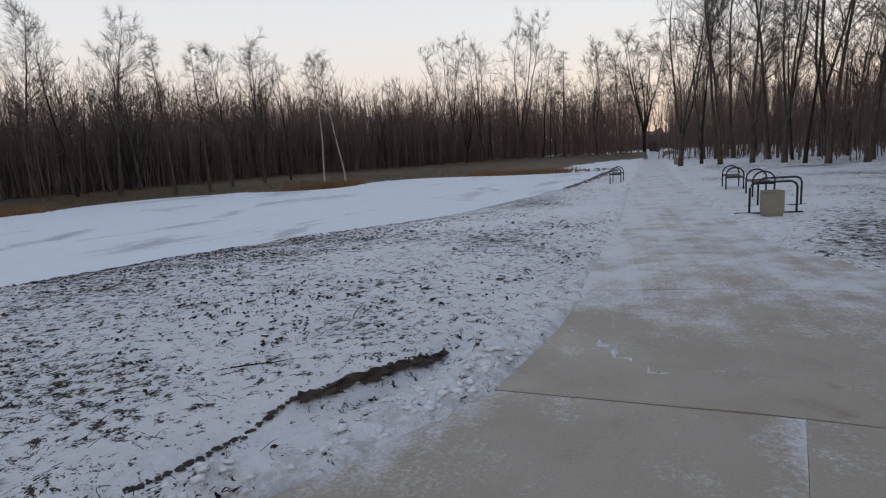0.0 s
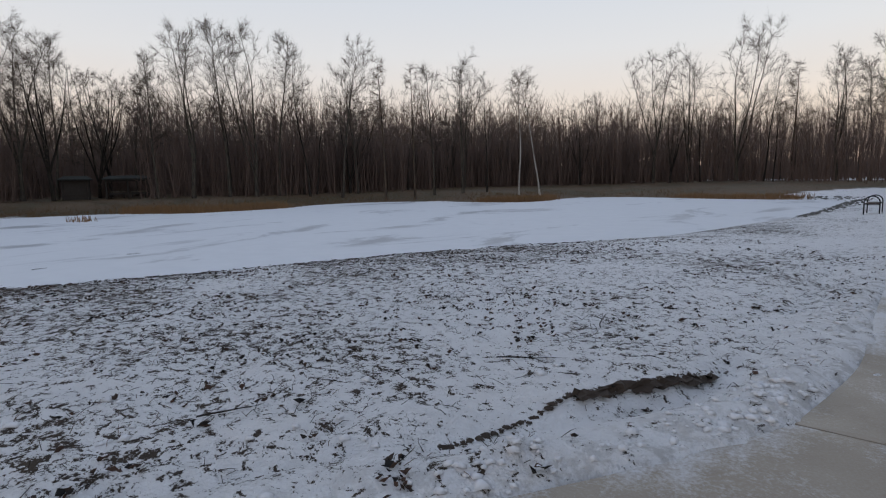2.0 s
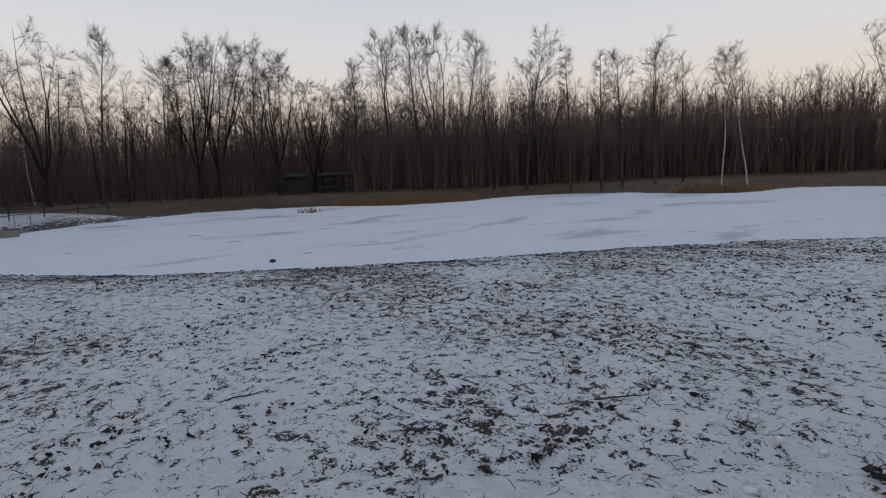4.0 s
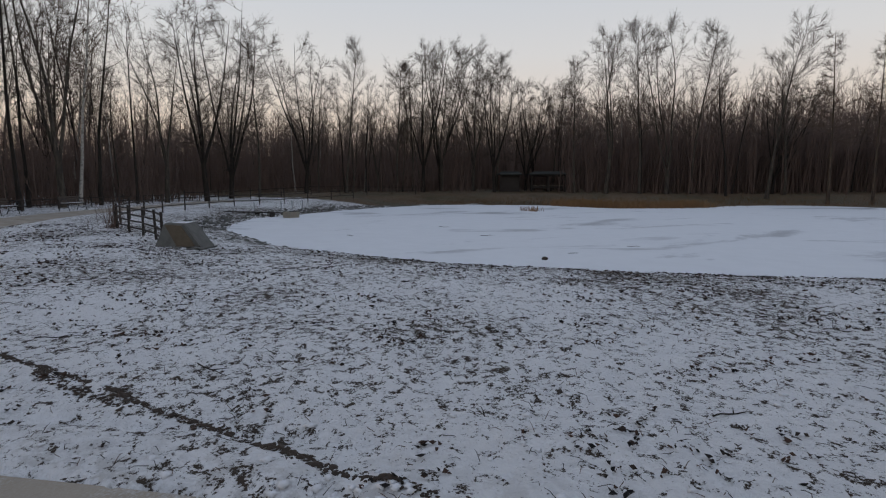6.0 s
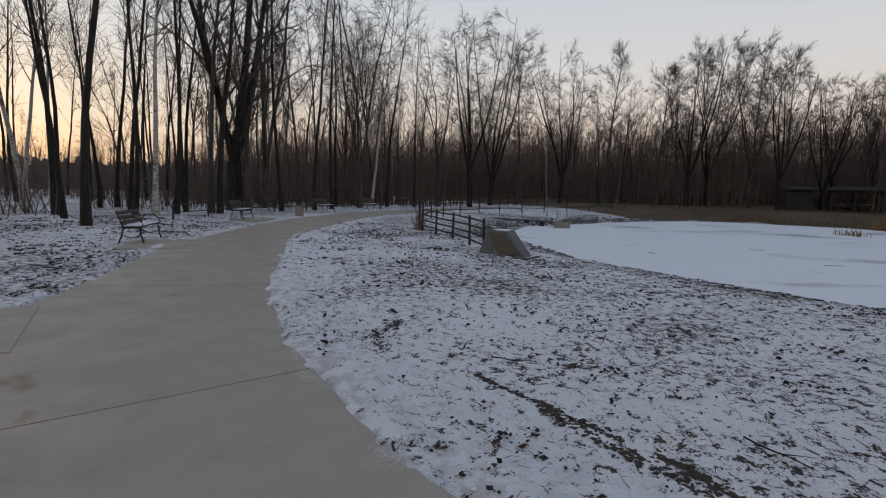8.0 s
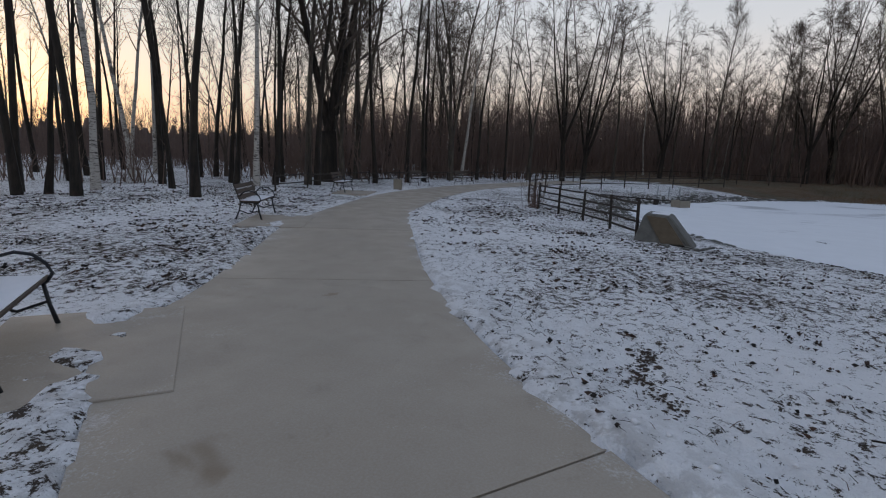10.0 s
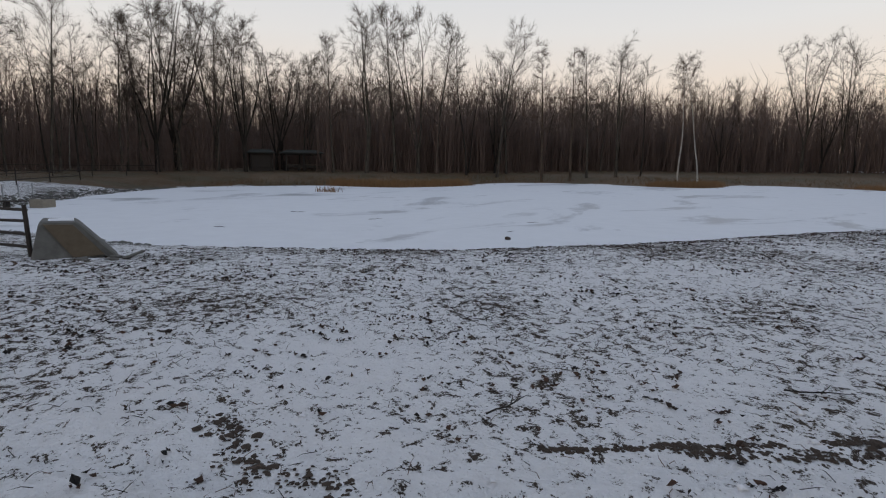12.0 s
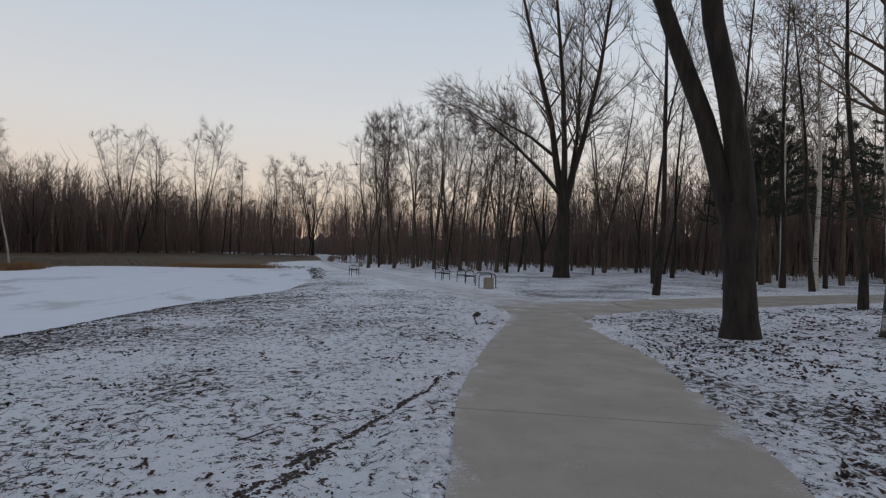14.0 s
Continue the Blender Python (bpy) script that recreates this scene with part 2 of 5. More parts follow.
def thing(name, label, category, group="", kind=""):
    return tagged(new(name), label, category, group, kind)


# ---- the lie of the land ----
POND = [(-0.2, 48.9), (-2.4, 29.5), (-4.2, 23.0), (-5.4, 18.8), (-7.8, 14.9), (-9.8, 11.9), (-11.1, 9.1), (-12.2, 6.5), (-13.3, 4.2), (-14.6, 1.8),
        (-15.9, -0.2), (-17.8, -1.8), (-19.6, -3.3), (-21.4, -4.6), (-24.2, -5.7), (-28.5, -7.0), (-32.0, -6.9), (-35.5, -6.3), (-38.2, -3.9), (-43.0, -0.5), (-47.5, 4.0),
        (-50.3, 8.8), (-49.0, 13.8), (-46.5, 18.3), (-41.2, 20.4), (-40.0, 25.0), (-40.2, 29.0), (-42.0, 34.0), (-41.0, 40.0), (-36.0, 42.8), (-28.0, 42.5), (-23.7, 43.5),
        (-24.5, 50.5), (-21.0, 56.0), (-14.5, 54.5), (-8.5, 51.5), (-3.0, 50.5)]
ICE_Z = -0.40
# edges of the paths
WALK_POND_SIDE = [(-0.4, 4.9), (-0.75, 3.4), (-1.4, 2.3), (-2.6, 0.6), (-3.7, -0.95), (-4.75, -2.55), (-5.72, -4.2), (-6.28, -5.4), (-6.75, -6.35), (-7.4, -7.1), (-8.4, -7.92),
                  (-9.4, -8.7), (-10.8, -9.6), (-13.3, -10.9), (-17.0, -12.4), (-20.2, -13.6), (-24.5, -14.4), (-31.0, -14.8), (-40.0, -13.6), (-56.0, -8.0)]
WALK_WOOD_SIDE = [(1.5, 2.4), (0.3, 1.5), (-0.35, 0.3), (-1.35, -2.4), (-2.4, -4.3), (-3.2, -5.7), (-4.3, -7.3), (-6.0, -9.3), (-7.6, -11.0), (-9.4, -12.4),
                  (-11.0, -13.0), (-13.4, -14.0), (-16.5, -15.3), (-21.0, -16.4), (-27.0, -17.4), (-33.0, -17.3), (-40.0, -16.1), (-57.0, -11.0)]
FAR_POND_SIDE = [(-0.4, 4.9), (-0.3, 6.2), (0.0, 9.5), (0.35, 13.4), (1.0, 25.4), (1.9, 38.0), (2.9, 51.6), (5.2, 80.0), (9.0, 130.0)]
FAR_WOOD_SIDE = [(3.0, 7.2), (2.5, 9.0), (2.55, 12.0), (2.85, 21.4), (3.6, 34.5), (4.8, 51.5), (7.3, 80.0), (11.2, 130.0)]
SIDE_NORTH = [(2.5, 9.0), (3.0, 7.2), (4.8, 6.1), (8.0, 6.4), (12.0, 6.6), (16.0, 6.6), (21.0, 6.3), (40.0, 5.2), (90.0, 3.0)]
SIDE_SOUTH = [(1.5, 2.4), (3.6, 3.0), (6.1, 3.1), (10.7, 3.1), (19.0, 3.0), (40.0, 2.2), (90.0, 0.2)]


def smooth_line(pts, step):
    """Points at even steps along a smooth curve through pts."""
    out = []
    n = len(pts)
    for i in range(n - 1):
        p0, p1, p2, p3 = (Vector(pts[max(0, min(n - 1, k))]) for k in (i - 1, i, i + 1, i + 2))
        m = max(1, int((p2 - p1).length / step))
        for k in range(m):
            t = k / m
            out.append(0.5 * ((2 * p1) + (p2 - p0) * t + (2 * p0 - 5 * p1 + 4 * p2 - p3) * t * t + (3 * p1 - p0 - 3 * p2 + p3) * t ** 3))
    out.append(Vector(pts[-1]))
    return out


def signed_distance(poly, X, Y):
    """Distance to a closed line, negative inside."""
    d = np.full(X.shape, 1e9)
    inside = np.zeros(X.shape, bool)
    n = len(poly)
    for i in range(n):
        (x0, y0), (x1, y1) = poly[i], poly[(i + 1) % n]
        ex, ey = x1 - x0, y1 - y0
        t = np.clip(((X - x0) * ex + (Y - y0) * ey) / (ex * ex + ey * ey + 1e-12), 0, 1)
        d = np.minimum(d, np.hypot(X - x0 - t * ex, Y - y0 - t * ey))
        cross = (y0 > Y) != (y1 > Y)
        inside ^= cross & (X < (x1 - x0) * (Y - y0) / (y1 - y0 + 1e-12) + x0)
    return np.where(inside, -d, d)


def value_noise(X, Y, scale, seed):
    """Smooth random relief, -1 to 1."""
    rng = np.random.RandomState(seed)
    table = rng.rand(256, 256) * 2 - 1
    x, y = X / scale, Y / scale
    xi, yi = np.floor(x).astype(int), np.floor(y).astype(int)
    fx, fy = x - xi, y - yi
    fx, fy = fx * fx * (3 - 2 * fx), fy * fy * (3 - 2 * fy)
    a = table[xi % 256, yi % 256] * (1 - fx) + table[(xi + 1) % 256, yi % 256] * fx
    b = table[xi % 256, (yi + 1) % 256] * (1 - fx) + table[(xi + 1) % 256, (yi + 1) % 256] * fx
    return a * (1 - fy) + b * fy


def smoothstep(a, b, x):
    t = np.clip((x - a) / (b - a), 0, 1)
    return t * t * (3 - 2 * t)


POND_LINE = [tuple(p) for p in smooth_line(POND + [POND[0]], 2.0)][:-1]
WALK_AREA = [tuple(p) for p in smooth_line(WALK_POND_SIDE, 1.0)] + [tuple(p) for p in reversed(smooth_line(WALK_WOOD_SIDE, 1.0))]
FAR_AREA = [tuple(p) for p in smooth_line(FAR_POND_SIDE, 2.0)] + [tuple(p) for p in reversed(smooth_line(FAR_WOOD_SIDE, 2.0))] + [(1.5, 2.4)]
SIDE_AREA = [tuple(p) for p in smooth_line(SIDE_NORTH, 2.0)] + [tuple(p) for p in reversed(smooth_line(SIDE_SOUTH, 2.0))]


def path_distance(X, Y):
    return np.minimum(np.minimum(signed_distance(WALK_AREA, X, Y), signed_distance(FAR_AREA, X, Y)), signed_distance(SIDE_AREA, X, Y))


def far_bank(X, Y):
    return smoothstep(38, 46, -0.85 * X + 0.7 * Y)


def land(X, Y):
    """Height of the open ground, without the small relief and without the bed of the path."""
    d = signed_distance(POND_LINE, X, Y)
    fb = far_bank(X, Y)
    near = -0.42 + 0.42 * (1 - np.exp(-np.maximum(d, 0) / 2.0))
    bank = -0.42 + 0.85 * smoothstep(0, 9, d) + 0.35 * smoothstep(9, 26, d)
    out = near * (1 - fb) + bank * fb
    north = smoothstep(55, 100, Y) * smoothstep(-60, -5, X)
    out = out + 0.25 * north * (d > 0) * smoothstep(0, 20, d) * smoothstep(4, 25, np.abs(X - 8 - 0.09 * (Y - 76)))
    return np.where(d < 0, -0.42 - np.minimum(0.7, -d * 0.4), out), d


def land_at(x, y):
    z, _ = land(np.array([x]), np.array([y]))
    return float(z[0])


def axis(core0, core1, step, reach):
    """Grid lines, close in the core and wider outwards."""
    a = list(np.arange(core0, core1, step))
    s, x = step, core1
    while x < reach:
        a.append(x)
        s = min(s * 1.07, 60)
        x += s
    s, x = step, core0
    b = []
    while x > -reach:
        s = min(s * 1.07, 60)
        x -= s
        b.append(x)
    return np.array(sorted(b) + a)


def relief(X, Y):
    """Height of the ground as built, with distances to the pond and the paths."""
    Z, d = land(X, Y)
    pd = path_distance(X, Y)
    out = smoothstep(0.0, 0.5, d)
    near = np.exp(-((X + 5) ** 2 + (Y + 2) ** 2) / 35 ** 2)
    rel = 0.018 * value_noise(X, Y, 0.33, 1) + 0.020 * value_noise(X, Y, 0.8, 2) + 0.014 * value_noise(X, Y, 0.21, 6) + 0.05 * value_noise(X, Y, 5.0, 3)
    Z = Z + rel * out * (0.5 + 0.5 * near)
    # pushed-up snow along the path, wheel ruts beside it, and the bed under it
    rim = np.exp(-((pd - 0.28) / 0.20) ** 2)
    Z = Z + rim * (0.022 + 0.035 * value_noise(X, Y, 0.28, 4)) * out
    for off, w, depth in ((0.75, 0.10, 0.05), (1.05, 0.08, 0.03)):
        Z = Z - depth * np.exp(-((pd - off) / w) ** 2) * (value_noise(X, Y, 2.4, 5) > -0.35) * (X < 0.5)
    # the deep wet rut near the junction, and the snow thrown up between it and the path
    seg = smoothstep(1.2, 1.9, Y) * (1 - smoothstep(4.3, 4.8, Y)) * (X < 0.2)
    Z = Z - 0.075 * seg * np.exp(-((pd - 0.66) / 0.17) ** 2) + seg * (0.05 + 0.06 * value_noise(X, Y, 0.22, 8)) * np.exp(-((pd - 0.28) / 0.13) ** 2) + 0.03 * seg * smoothstep(0.84, 0.95, pd) * (1 - smoothstep(1.4, 2.4, pd))
    edge = pd + 0.10 * value_noise(X, Y, 0.5, 11) + 0.05 * value_noise(X, Y, 0.15, 12)
    return np.where(edge < 0, np.minimum(Z, -0.05), Z), d, pd


def build_ground():
    xs, ys = axis(-13, 3.5, 0.12, 1500), axis(-15, 11, 0.13, 1500)
    X, Y = np.meshgrid(xs, ys, indexing="ij")
    Z, d, pd = relief(X, Y)
    fb = far_bank(X, Y)
    litter = 0.41 + 0.58 * np.exp(-np.maximum(d, 0) / 4.5) * (Y < 40) + 0.28 * value_noise(X, Y, 2.2, 7) + 0.24 * smoothstep(10.5, 12.5, d) * (1 - fb)
    litter = litter - (0.08 + 0.34 * smoothstep(-4, 1, Y)) * np.exp(-np.maximum(pd, 0) / 0.6)
    litter = litter + 0.30 * smoothstep(-19, -24, X) * np.exp(-np.maximum(d, 0) / 4) * (1 - fb)
    litter = litter - 0.30 * smoothstep(8, 30, Y) * (d < 25) * (X < 6)
    bank = fb * smoothstep(0.0, 0.6, d) * (1 - smoothstep(70, 90, Y + 0.5 * X))
    worn = np.exp(-np.maximum(pd, 0) / 0.5)
    nx, ny = X.shape
    me = bpy.data.meshes.new("ground")
    V = np.stack([X, Y, Z], -1).reshape(-1, 3)
    idx = np.arange(nx * ny).reshape(nx, ny)
    F = np.stack([idx[:-1, :-1], idx[1:, :-1], idx[1:, 1:], idx[:-1, 1:]], -1).reshape(-1, 4)
    me.vertices.add(len(V))
    me.vertices.foreach_set("co", V.ravel())
    me.loops.add(F.size)
    me.loops.foreach_set("vertex_index", F.ravel())
    me.polygons.add(len(F))
    me.polygons.foreach_set("loop_start", np.arange(0, F.size, 4))
    me.polygons.foreach_set("use_smooth", np.ones(len(F), bool))
    me.update(calc_edges=True)
    for key, val in (("litter", litter), ("bank", bank), ("worn", worn)):
        at = me.attributes.new(key, "FLOAT", "POINT")
        at.data.foreach_set("value", np.clip(val, 0, 1).astype(np.float32).ravel())
    me.materials.append(M["ground"])
    tagged(new("ground", me), "lawn under thin patchy snow with dark leaf litter", "ground", kind="structure")


build_ground()


def build_ice():
    bm = bmesh.new()
    grow = smooth_line(POND + [POND[0]], 1.2)[:-1]
    c = Vector((-25, 22))
    top = [bm.verts.new((*(p + (p - c).normalized() * 0.25), ICE_Z)) for p in grow]
    f = bm.faces.new(top)
    r = bmesh.ops.extrude_face_region(bm, geom=[f])
    bmesh.ops.translate(bm, vec=(0, 0, -0.12), verts=[v for v in r["geom"] if isinstance(v, bmesh.types.BMVert)])
    bmesh.ops.triangulate(bm, faces=bm.faces[:])
    bmesh.ops.recalc_face_normals(bm, faces=bm.faces[:])
    me = bpy.data.meshes.new("water")
    bm.to_mesh(me)
    me.materials.append(M["ice"])
    tagged(new("water", me), "frozen pond covered in pale snow with grey ice streaks", "pond", kind="structure")


build_ice()


def strip(left, right, step, snow, name, label, joint):
    """A path of cast slabs between two edges."""
    root = tagged(new(name), label, "path", kind="structure")
    n = max(len(smooth_line(left, step)), 40)

    def even(pts):
        line = smooth_line(pts, 0.2)
        L = [0.0]
        for a, b in zip(line, line[1:]):
            L.append(L[-1] + (b - a).length)
        s = np.linspace(0, 1, n) * L[-1]
        return [Vector((np.interp(v, L, [p.x for p in line]), np.interp(v, L, [p.y for p in line]))) for v in s]

    a, full = even(left), smooth_line(right, 0.1)
    b, at = [], 0
    for k, p in enumerate(a):
        # each joint crosses the path square to it
        window = range(at, len(full))
        at = 0 if k == 0 else len(full) - 1 if k == n - 1 else min(window, key=lambda q: (full[q] - p).length)
        b.append(full[at])
    i = 0
    while i < n - 1:
        j = i
        run = 0.0
        while j < n - 1 and run < joint:
            run += ((a[j + 1] + b[j + 1]) / 2 - (a[j] + b[j]) / 2).length
            j += 1
        acc, val = Acc(), []
        cols = 7
        ring = []
        for k in range(i, j + 1):
            pa, pb = a[k], b[k]
            if k in (i, j):
                d = (a[min(k + 1, n - 1)] - a[max(k - 1, 0)]).normalized() * (0.009 if k == i else -0.009)
                pa, pb = pa + d, pb + d
            row = []
            for c in range(cols):
                p = pa.lerp(pb, c / (cols - 1))
                row.append(len(acc.v))
                lip = -0.008 if k in (i, j) or c in (0, cols - 1) else 0.0
                acc.v.append((p.x, p.y, 0.004 + lip))
                val.append(snow(p.x, p.y, abs(2 * c / (cols - 1) - 1)))
            ring.append(row)
        for r0, r1 in zip(ring, ring[1:]):
            for c in range(cols - 1):
                acc.f.append((r0[c], r0[c + 1], r1[c + 1], r1[c]))
        border = [r[0] for r in ring] + ring[-1][1:] + [r[-1] for r in reversed(ring[:-1])] + list(reversed(ring[0][1:-1]))
        low = []
        for v in border:
            low.append(len(acc.v))
            x, y, z = acc.v[v]
            acc.v.append((x, y, -0.14))
            val.append(val[v])
        m = len(border)
        for k in range(m):
            acc.f.append((border[k], low[k], low[(k + 1) % m], border[(k + 1) % m]))
        me = acc.mesh("slab", M["concrete"])
        at = me.attributes.new("snow", "FLOAT", "POINT")
        at.data.foreach_set("value", np.clip(val, 0, 1))
        part("slab", me, None, root)
        i = j
    return root


JOIN = [(1.15, 3.3), (0.6, 1.6)]
strip(WALK_POND_SIDE[1:], JOIN + WALK_WOOD_SIDE[2:], 0.5, lambda x, y, e: 0.17 + 0.34 * e ** 4 + 0.24 * max(0, min(1, (y + 1) / 4)), "path_walk", "bare pale concrete path dusted with rime", 4.6)
strip(FAR_POND_SIDE[1:], FAR_WOOD_SIDE[1:], 0.7, lambda x, y, e: 0.76 + 0.3 * min(1, max(0, (y - 7) / 12)) + 0.15 * e ** 2, "path_far", "concrete path under trodden grey snow", 5.0)
strip(SIDE_NORTH[2:], SIDE_SOUTH[1:], 1.0, lambda x, y, e: 0.12 + 0.2 * e ** 3, "path_side", "pale concrete side path through the trees", 5.0)
# the junction where the three meet
strip([(-0.75, 3.4), (-0.4, 4.9), (-0.3, 6.2)], [(1.15, 3.3), (1.3, 4.8), (1.4, 6.4)], 0.4, lambda x, y, e: 0.26 + 0.20 * max(0, y - 3.4), "path_junction", "pale concrete slab half hidden by grey snow", 9.0)
strip([(-0.35, 0.3), (0.6, 1.6), (1.15, 3.3)], [(0.3, 1.5), (1.5, 2.4), (3.6, 3.0)], 0.4, lambda x, y, e: 0.36, "path_junction", "pale concrete slab dusted with rime", 9.0)
strip([(1.15, 3.3), (1.3, 4.8), (1.4, 6.4)], [(3.6, 3.0), (4.1, 4.6), (4.8, 6.1)], 0.4, lambda x, y, e: 0.24 + 0.17 * max(0, y - 3.4), "path_junction", "pale concrete slab with trodden snow", 9.0)
strip([(-0.3, 6.2), (1.1, 7.6), (2.5, 9.0)], [(-0.3, 6.18), (1.4, 6.4), (4.8, 6.1)], 0.4, lambda x, y, e: 0.80, "path_junction", "concrete slab under trodden grey snow", 9.0)


# ---- trees ----
def bend(rng, p, d, length, n, wander, lift):
    """A crooked line from p along d; lift turns it up (or, below 0, down) on the way."""
    pts = [p.copy()]
    d = d.normalized()
    for _ in range(n):
        d = (d + Vector((rng.gauss(0, wander), rng.gauss(0, wander), rng.gauss(0, wander) + lift))).normalized()
        pts.append(pts[-1] + d * (length / n))
    return pts


def along(pts, t):
    k = t * (len(pts) - 1)
    i = min(int(k), len(pts) - 2)
    return pts[i].lerp(pts[i + 1], k - i), (pts[i + 1] - pts[i]).normalized()


def side_dir(rng, axis, angle):
    u = axis.orthogonal().normalized()
    u.rotate(Matrix.Rotation(rng.uniform(0, 2 * math.pi), 3, axis))
    return (axis * math.cos(angle) + u * math.sin(angle)).normalized()


SPECIES = {
    # stems, lean, clear trunk, limbs, limb angle, limb length, lift, twigs a limb, twig length, droop, girth
    "poplar": dict(stems=1, lean=0.02, clear=0.34, limbs=28, angle=(26, 54), length=0.21, lift=0.05, subs=7, twigs=10, twig=1.25, droop=0.10, girth=0.0100),
    "fan": dict(stems=3, lean=0.17, clear=0.34, limbs=18, angle=(24, 52), length=0.22, lift=0.04, subs=6, twigs=10, twig=1.3, droop=0.04, girth=0.0088),
    "spread": dict(stems=5, lean=0.27, clear=0.24, limbs=15, angle=(28, 66), length=0.22, lift=0.03, subs=6, twigs=11, twig=1.2, droop=-0.06, girth=0.0095),
    "old": dict(stems=4, lean=0.24, clear=0.12, limbs=15, angle=(26, 54), length=0.34, lift=0.06, subs=8, twigs=7, twig=1.1, droop=0.04, girth=0.0165),
    "birch": dict(stems=1, lean=0.05, clear=0.40, limbs=26, angle=(26, 54), length=0.22, lift=0.03, subs=7, twigs=8, twig=1.3, droop=-0.25, girth=0.0080),
    "larch": dict(stems=1, lean=0.01, clear=0.36, limbs=52, angle=(66, 96), length=0.17, lift=0.06, subs=5, twigs=6, twig=1.2, droop=-0.06, girth=0.0095),
    "pole": dict(stems=1, lean=0.05, clear=0.40, limbs=17, angle=(20, 48), length=0.21, lift=0.07, subs=6, twigs=7, twig=1.2, droop=0.05, girth=0.0078),
}


def grow(kind, height, seed, rich=1.0, thick=1.0):
    """The trunk and the crown of one bare tree, as two collections of faces."""
    s = SPECIES[kind]
    rng = random.Random(seed)
    trunk, crown = Acc(), Acc()
    r0 = height * s["girth"] * thick * (1.25 if s["stems"] > 1 else 1.0)
    stems = []
    if s["stems"] == 1:
        lean = Vector((rng.gauss(0, s["lean"]), rng.gauss(0, s["lean"]), 1))
        pts = bend(rng, Vector((0, 0, -0.25)), lean, height + 0.25, 10, 0.035 if kind != "larch" else 0.006, 0.03)
        stems.append((pts, r0))
    else:
        fork = height * rng.uniform(0.10, 0.22)
        foot = bend(rng, Vector((0, 0, -0.25)), Vector((rng.gauss(0, 0.04), rng.gauss(0, 0.04), 1)), fork + 0.25, 3, 0.03, 0)
        trunk.tube(foot, [r0 * 1.35, r0 * 1.12, r0 * 1.05, r0], 9)
        turn = rng.uniform(0, 6.28)
        for k in range(s["stems"]):
            a = turn + k * 6.28 / s["stems"] + rng.gauss(0, 0.3)
            lean = Vector((math.cos(a) * s["lean"], math.sin(a) * s["lean"], 1)) * 1.0
            h = (height - fork) * rng.uniform(0.82, 1.0)
            stems.append((bend(rng, foot[-1] - Vector((0, 0, 0.15)), lean, h * 1.06, 9, 0.06, 0.075), r0 * rng.uniform(0.55, 0.75)))
    per = max(3, round(s["limbs"] * (1 if s["stems"] == 1 else 0.75)))
    for pts, r in stems:
        n = len(pts) - 1
        radii = [r * (1.0 - 0.90 * (i / n) ** 0.9) for i in range(n + 1)]
        if s["stems"] == 1:
            radii[0] *= 1.4
        trunk.tube(pts, radii, 8 if rich >= 1 else 5)
        for k in range(per):
            u = (k + rng.random()) / per
            t = s["clear"] * (0.55 if s["stems"] > 1 else 1.0)
            t = t + (0.985 - t) * u
            p, ax = along(pts, t)
            if kind == "larch":
                L = height * s["length"] * (1.15 - 0.95 * u) * rng.uniform(0.7, 1.1)
            else:
                L = height * s["length"] * (0.50 + 0.50 * math.sin(math.pi * min(1.0, 0.22 + 0.78 * u))) * rng.uniform(0.6, 1.15)
            d = side_dir(rng, ax, radians(rng.uniform(*s["angle"])))
            limb = bend(rng, p, d, L, 4, 0.10, s["lift"])
            lr = max(0.022, r * (1 - 0.9 * t) * rng.uniform(0.32, 0.5))
            crown.tube(limb, [lr, lr * 0.8, lr * 0.55, lr * 0.35, 0.006], 4 if rich >= 1 else 3)
            for _ in range(max(1, round(s["subs"] * rich))):
                tq = rng.uniform(0.15, 1.0)
                p2, a2 = along(limb, tq)
                L2 = L * rng.uniform(0.35, 0.72) * (1.25 - 0.7 * tq)
                d2 = side_dir(rng, a2, radians(rng.uniform(22, 55)))
                sub = bend(rng, p2, d2, L2, 3, 0.12, s["lift"] * 0.8 + s["droop"] * 0.5)
                crown.tube(sub, [max(0.016, lr * 0.38), max(0.013, lr * 0.25), 0.010, 0], 3)
                for _ in range(max(1, round(s["twigs"] * rich))):
                    p3, a3 = along(sub, rng.uniform(0.1, 1.0))
                    d3 = side_dir(rng, a3, radians(rng.uniform(18, 62))) + Vector((0, 0, s["droop"]))
                    q = p3 + d3.normalized() * s["twig"] * rng.uniform(0.3, 1.0)
                    crown.tube([p3, q], [0.012 if rich >= 1 else 0.017 if rich > 0.5 else 0.011, 0], 3)
    return trunk, crown


BARK = {"poplar": "bark_grey", "fan": "bark_grey", "spread": "bark", "old": "bark", "birch": "birch", "larch": "bark_red", "pole": "bark"}
LABEL = {
    "poplar": "tall bare poplar with a grey trunk and upswept twigs", "fan": "bare tree with several stems in a fan-shaped crown",
    "spread": "bare spreading tree with dark stems and fine twigs", "old": "large old bare tree with long low limbs", "birch": "bare birch with a white peeling trunk",
    "larch": "bare larch with a straight trunk and short level branches", "pole": "slender bare woodland tree with a dark trunk"}
STOCK = {}


def stock_tree(kind, variant, height=20.0, thick=1.0):
    """The meshes of one kind of tree, grown once and shared by its copies."""
    key = (kind, variant)
    rich = 1.0 if variant < 10 else 0.68 if variant < 20 else 0.42
    if key not in STOCK:
        trunk, crown = grow(kind, height, hash_seed(kind, variant), rich, thick)
        STOCK[key] = (trunk.mesh("trunk", M[BARK[kind]], True), crown.mesh("crown", M["twig_red" if kind in ("birch", "larch") else "twig"]), height)
    return STOCK[key]


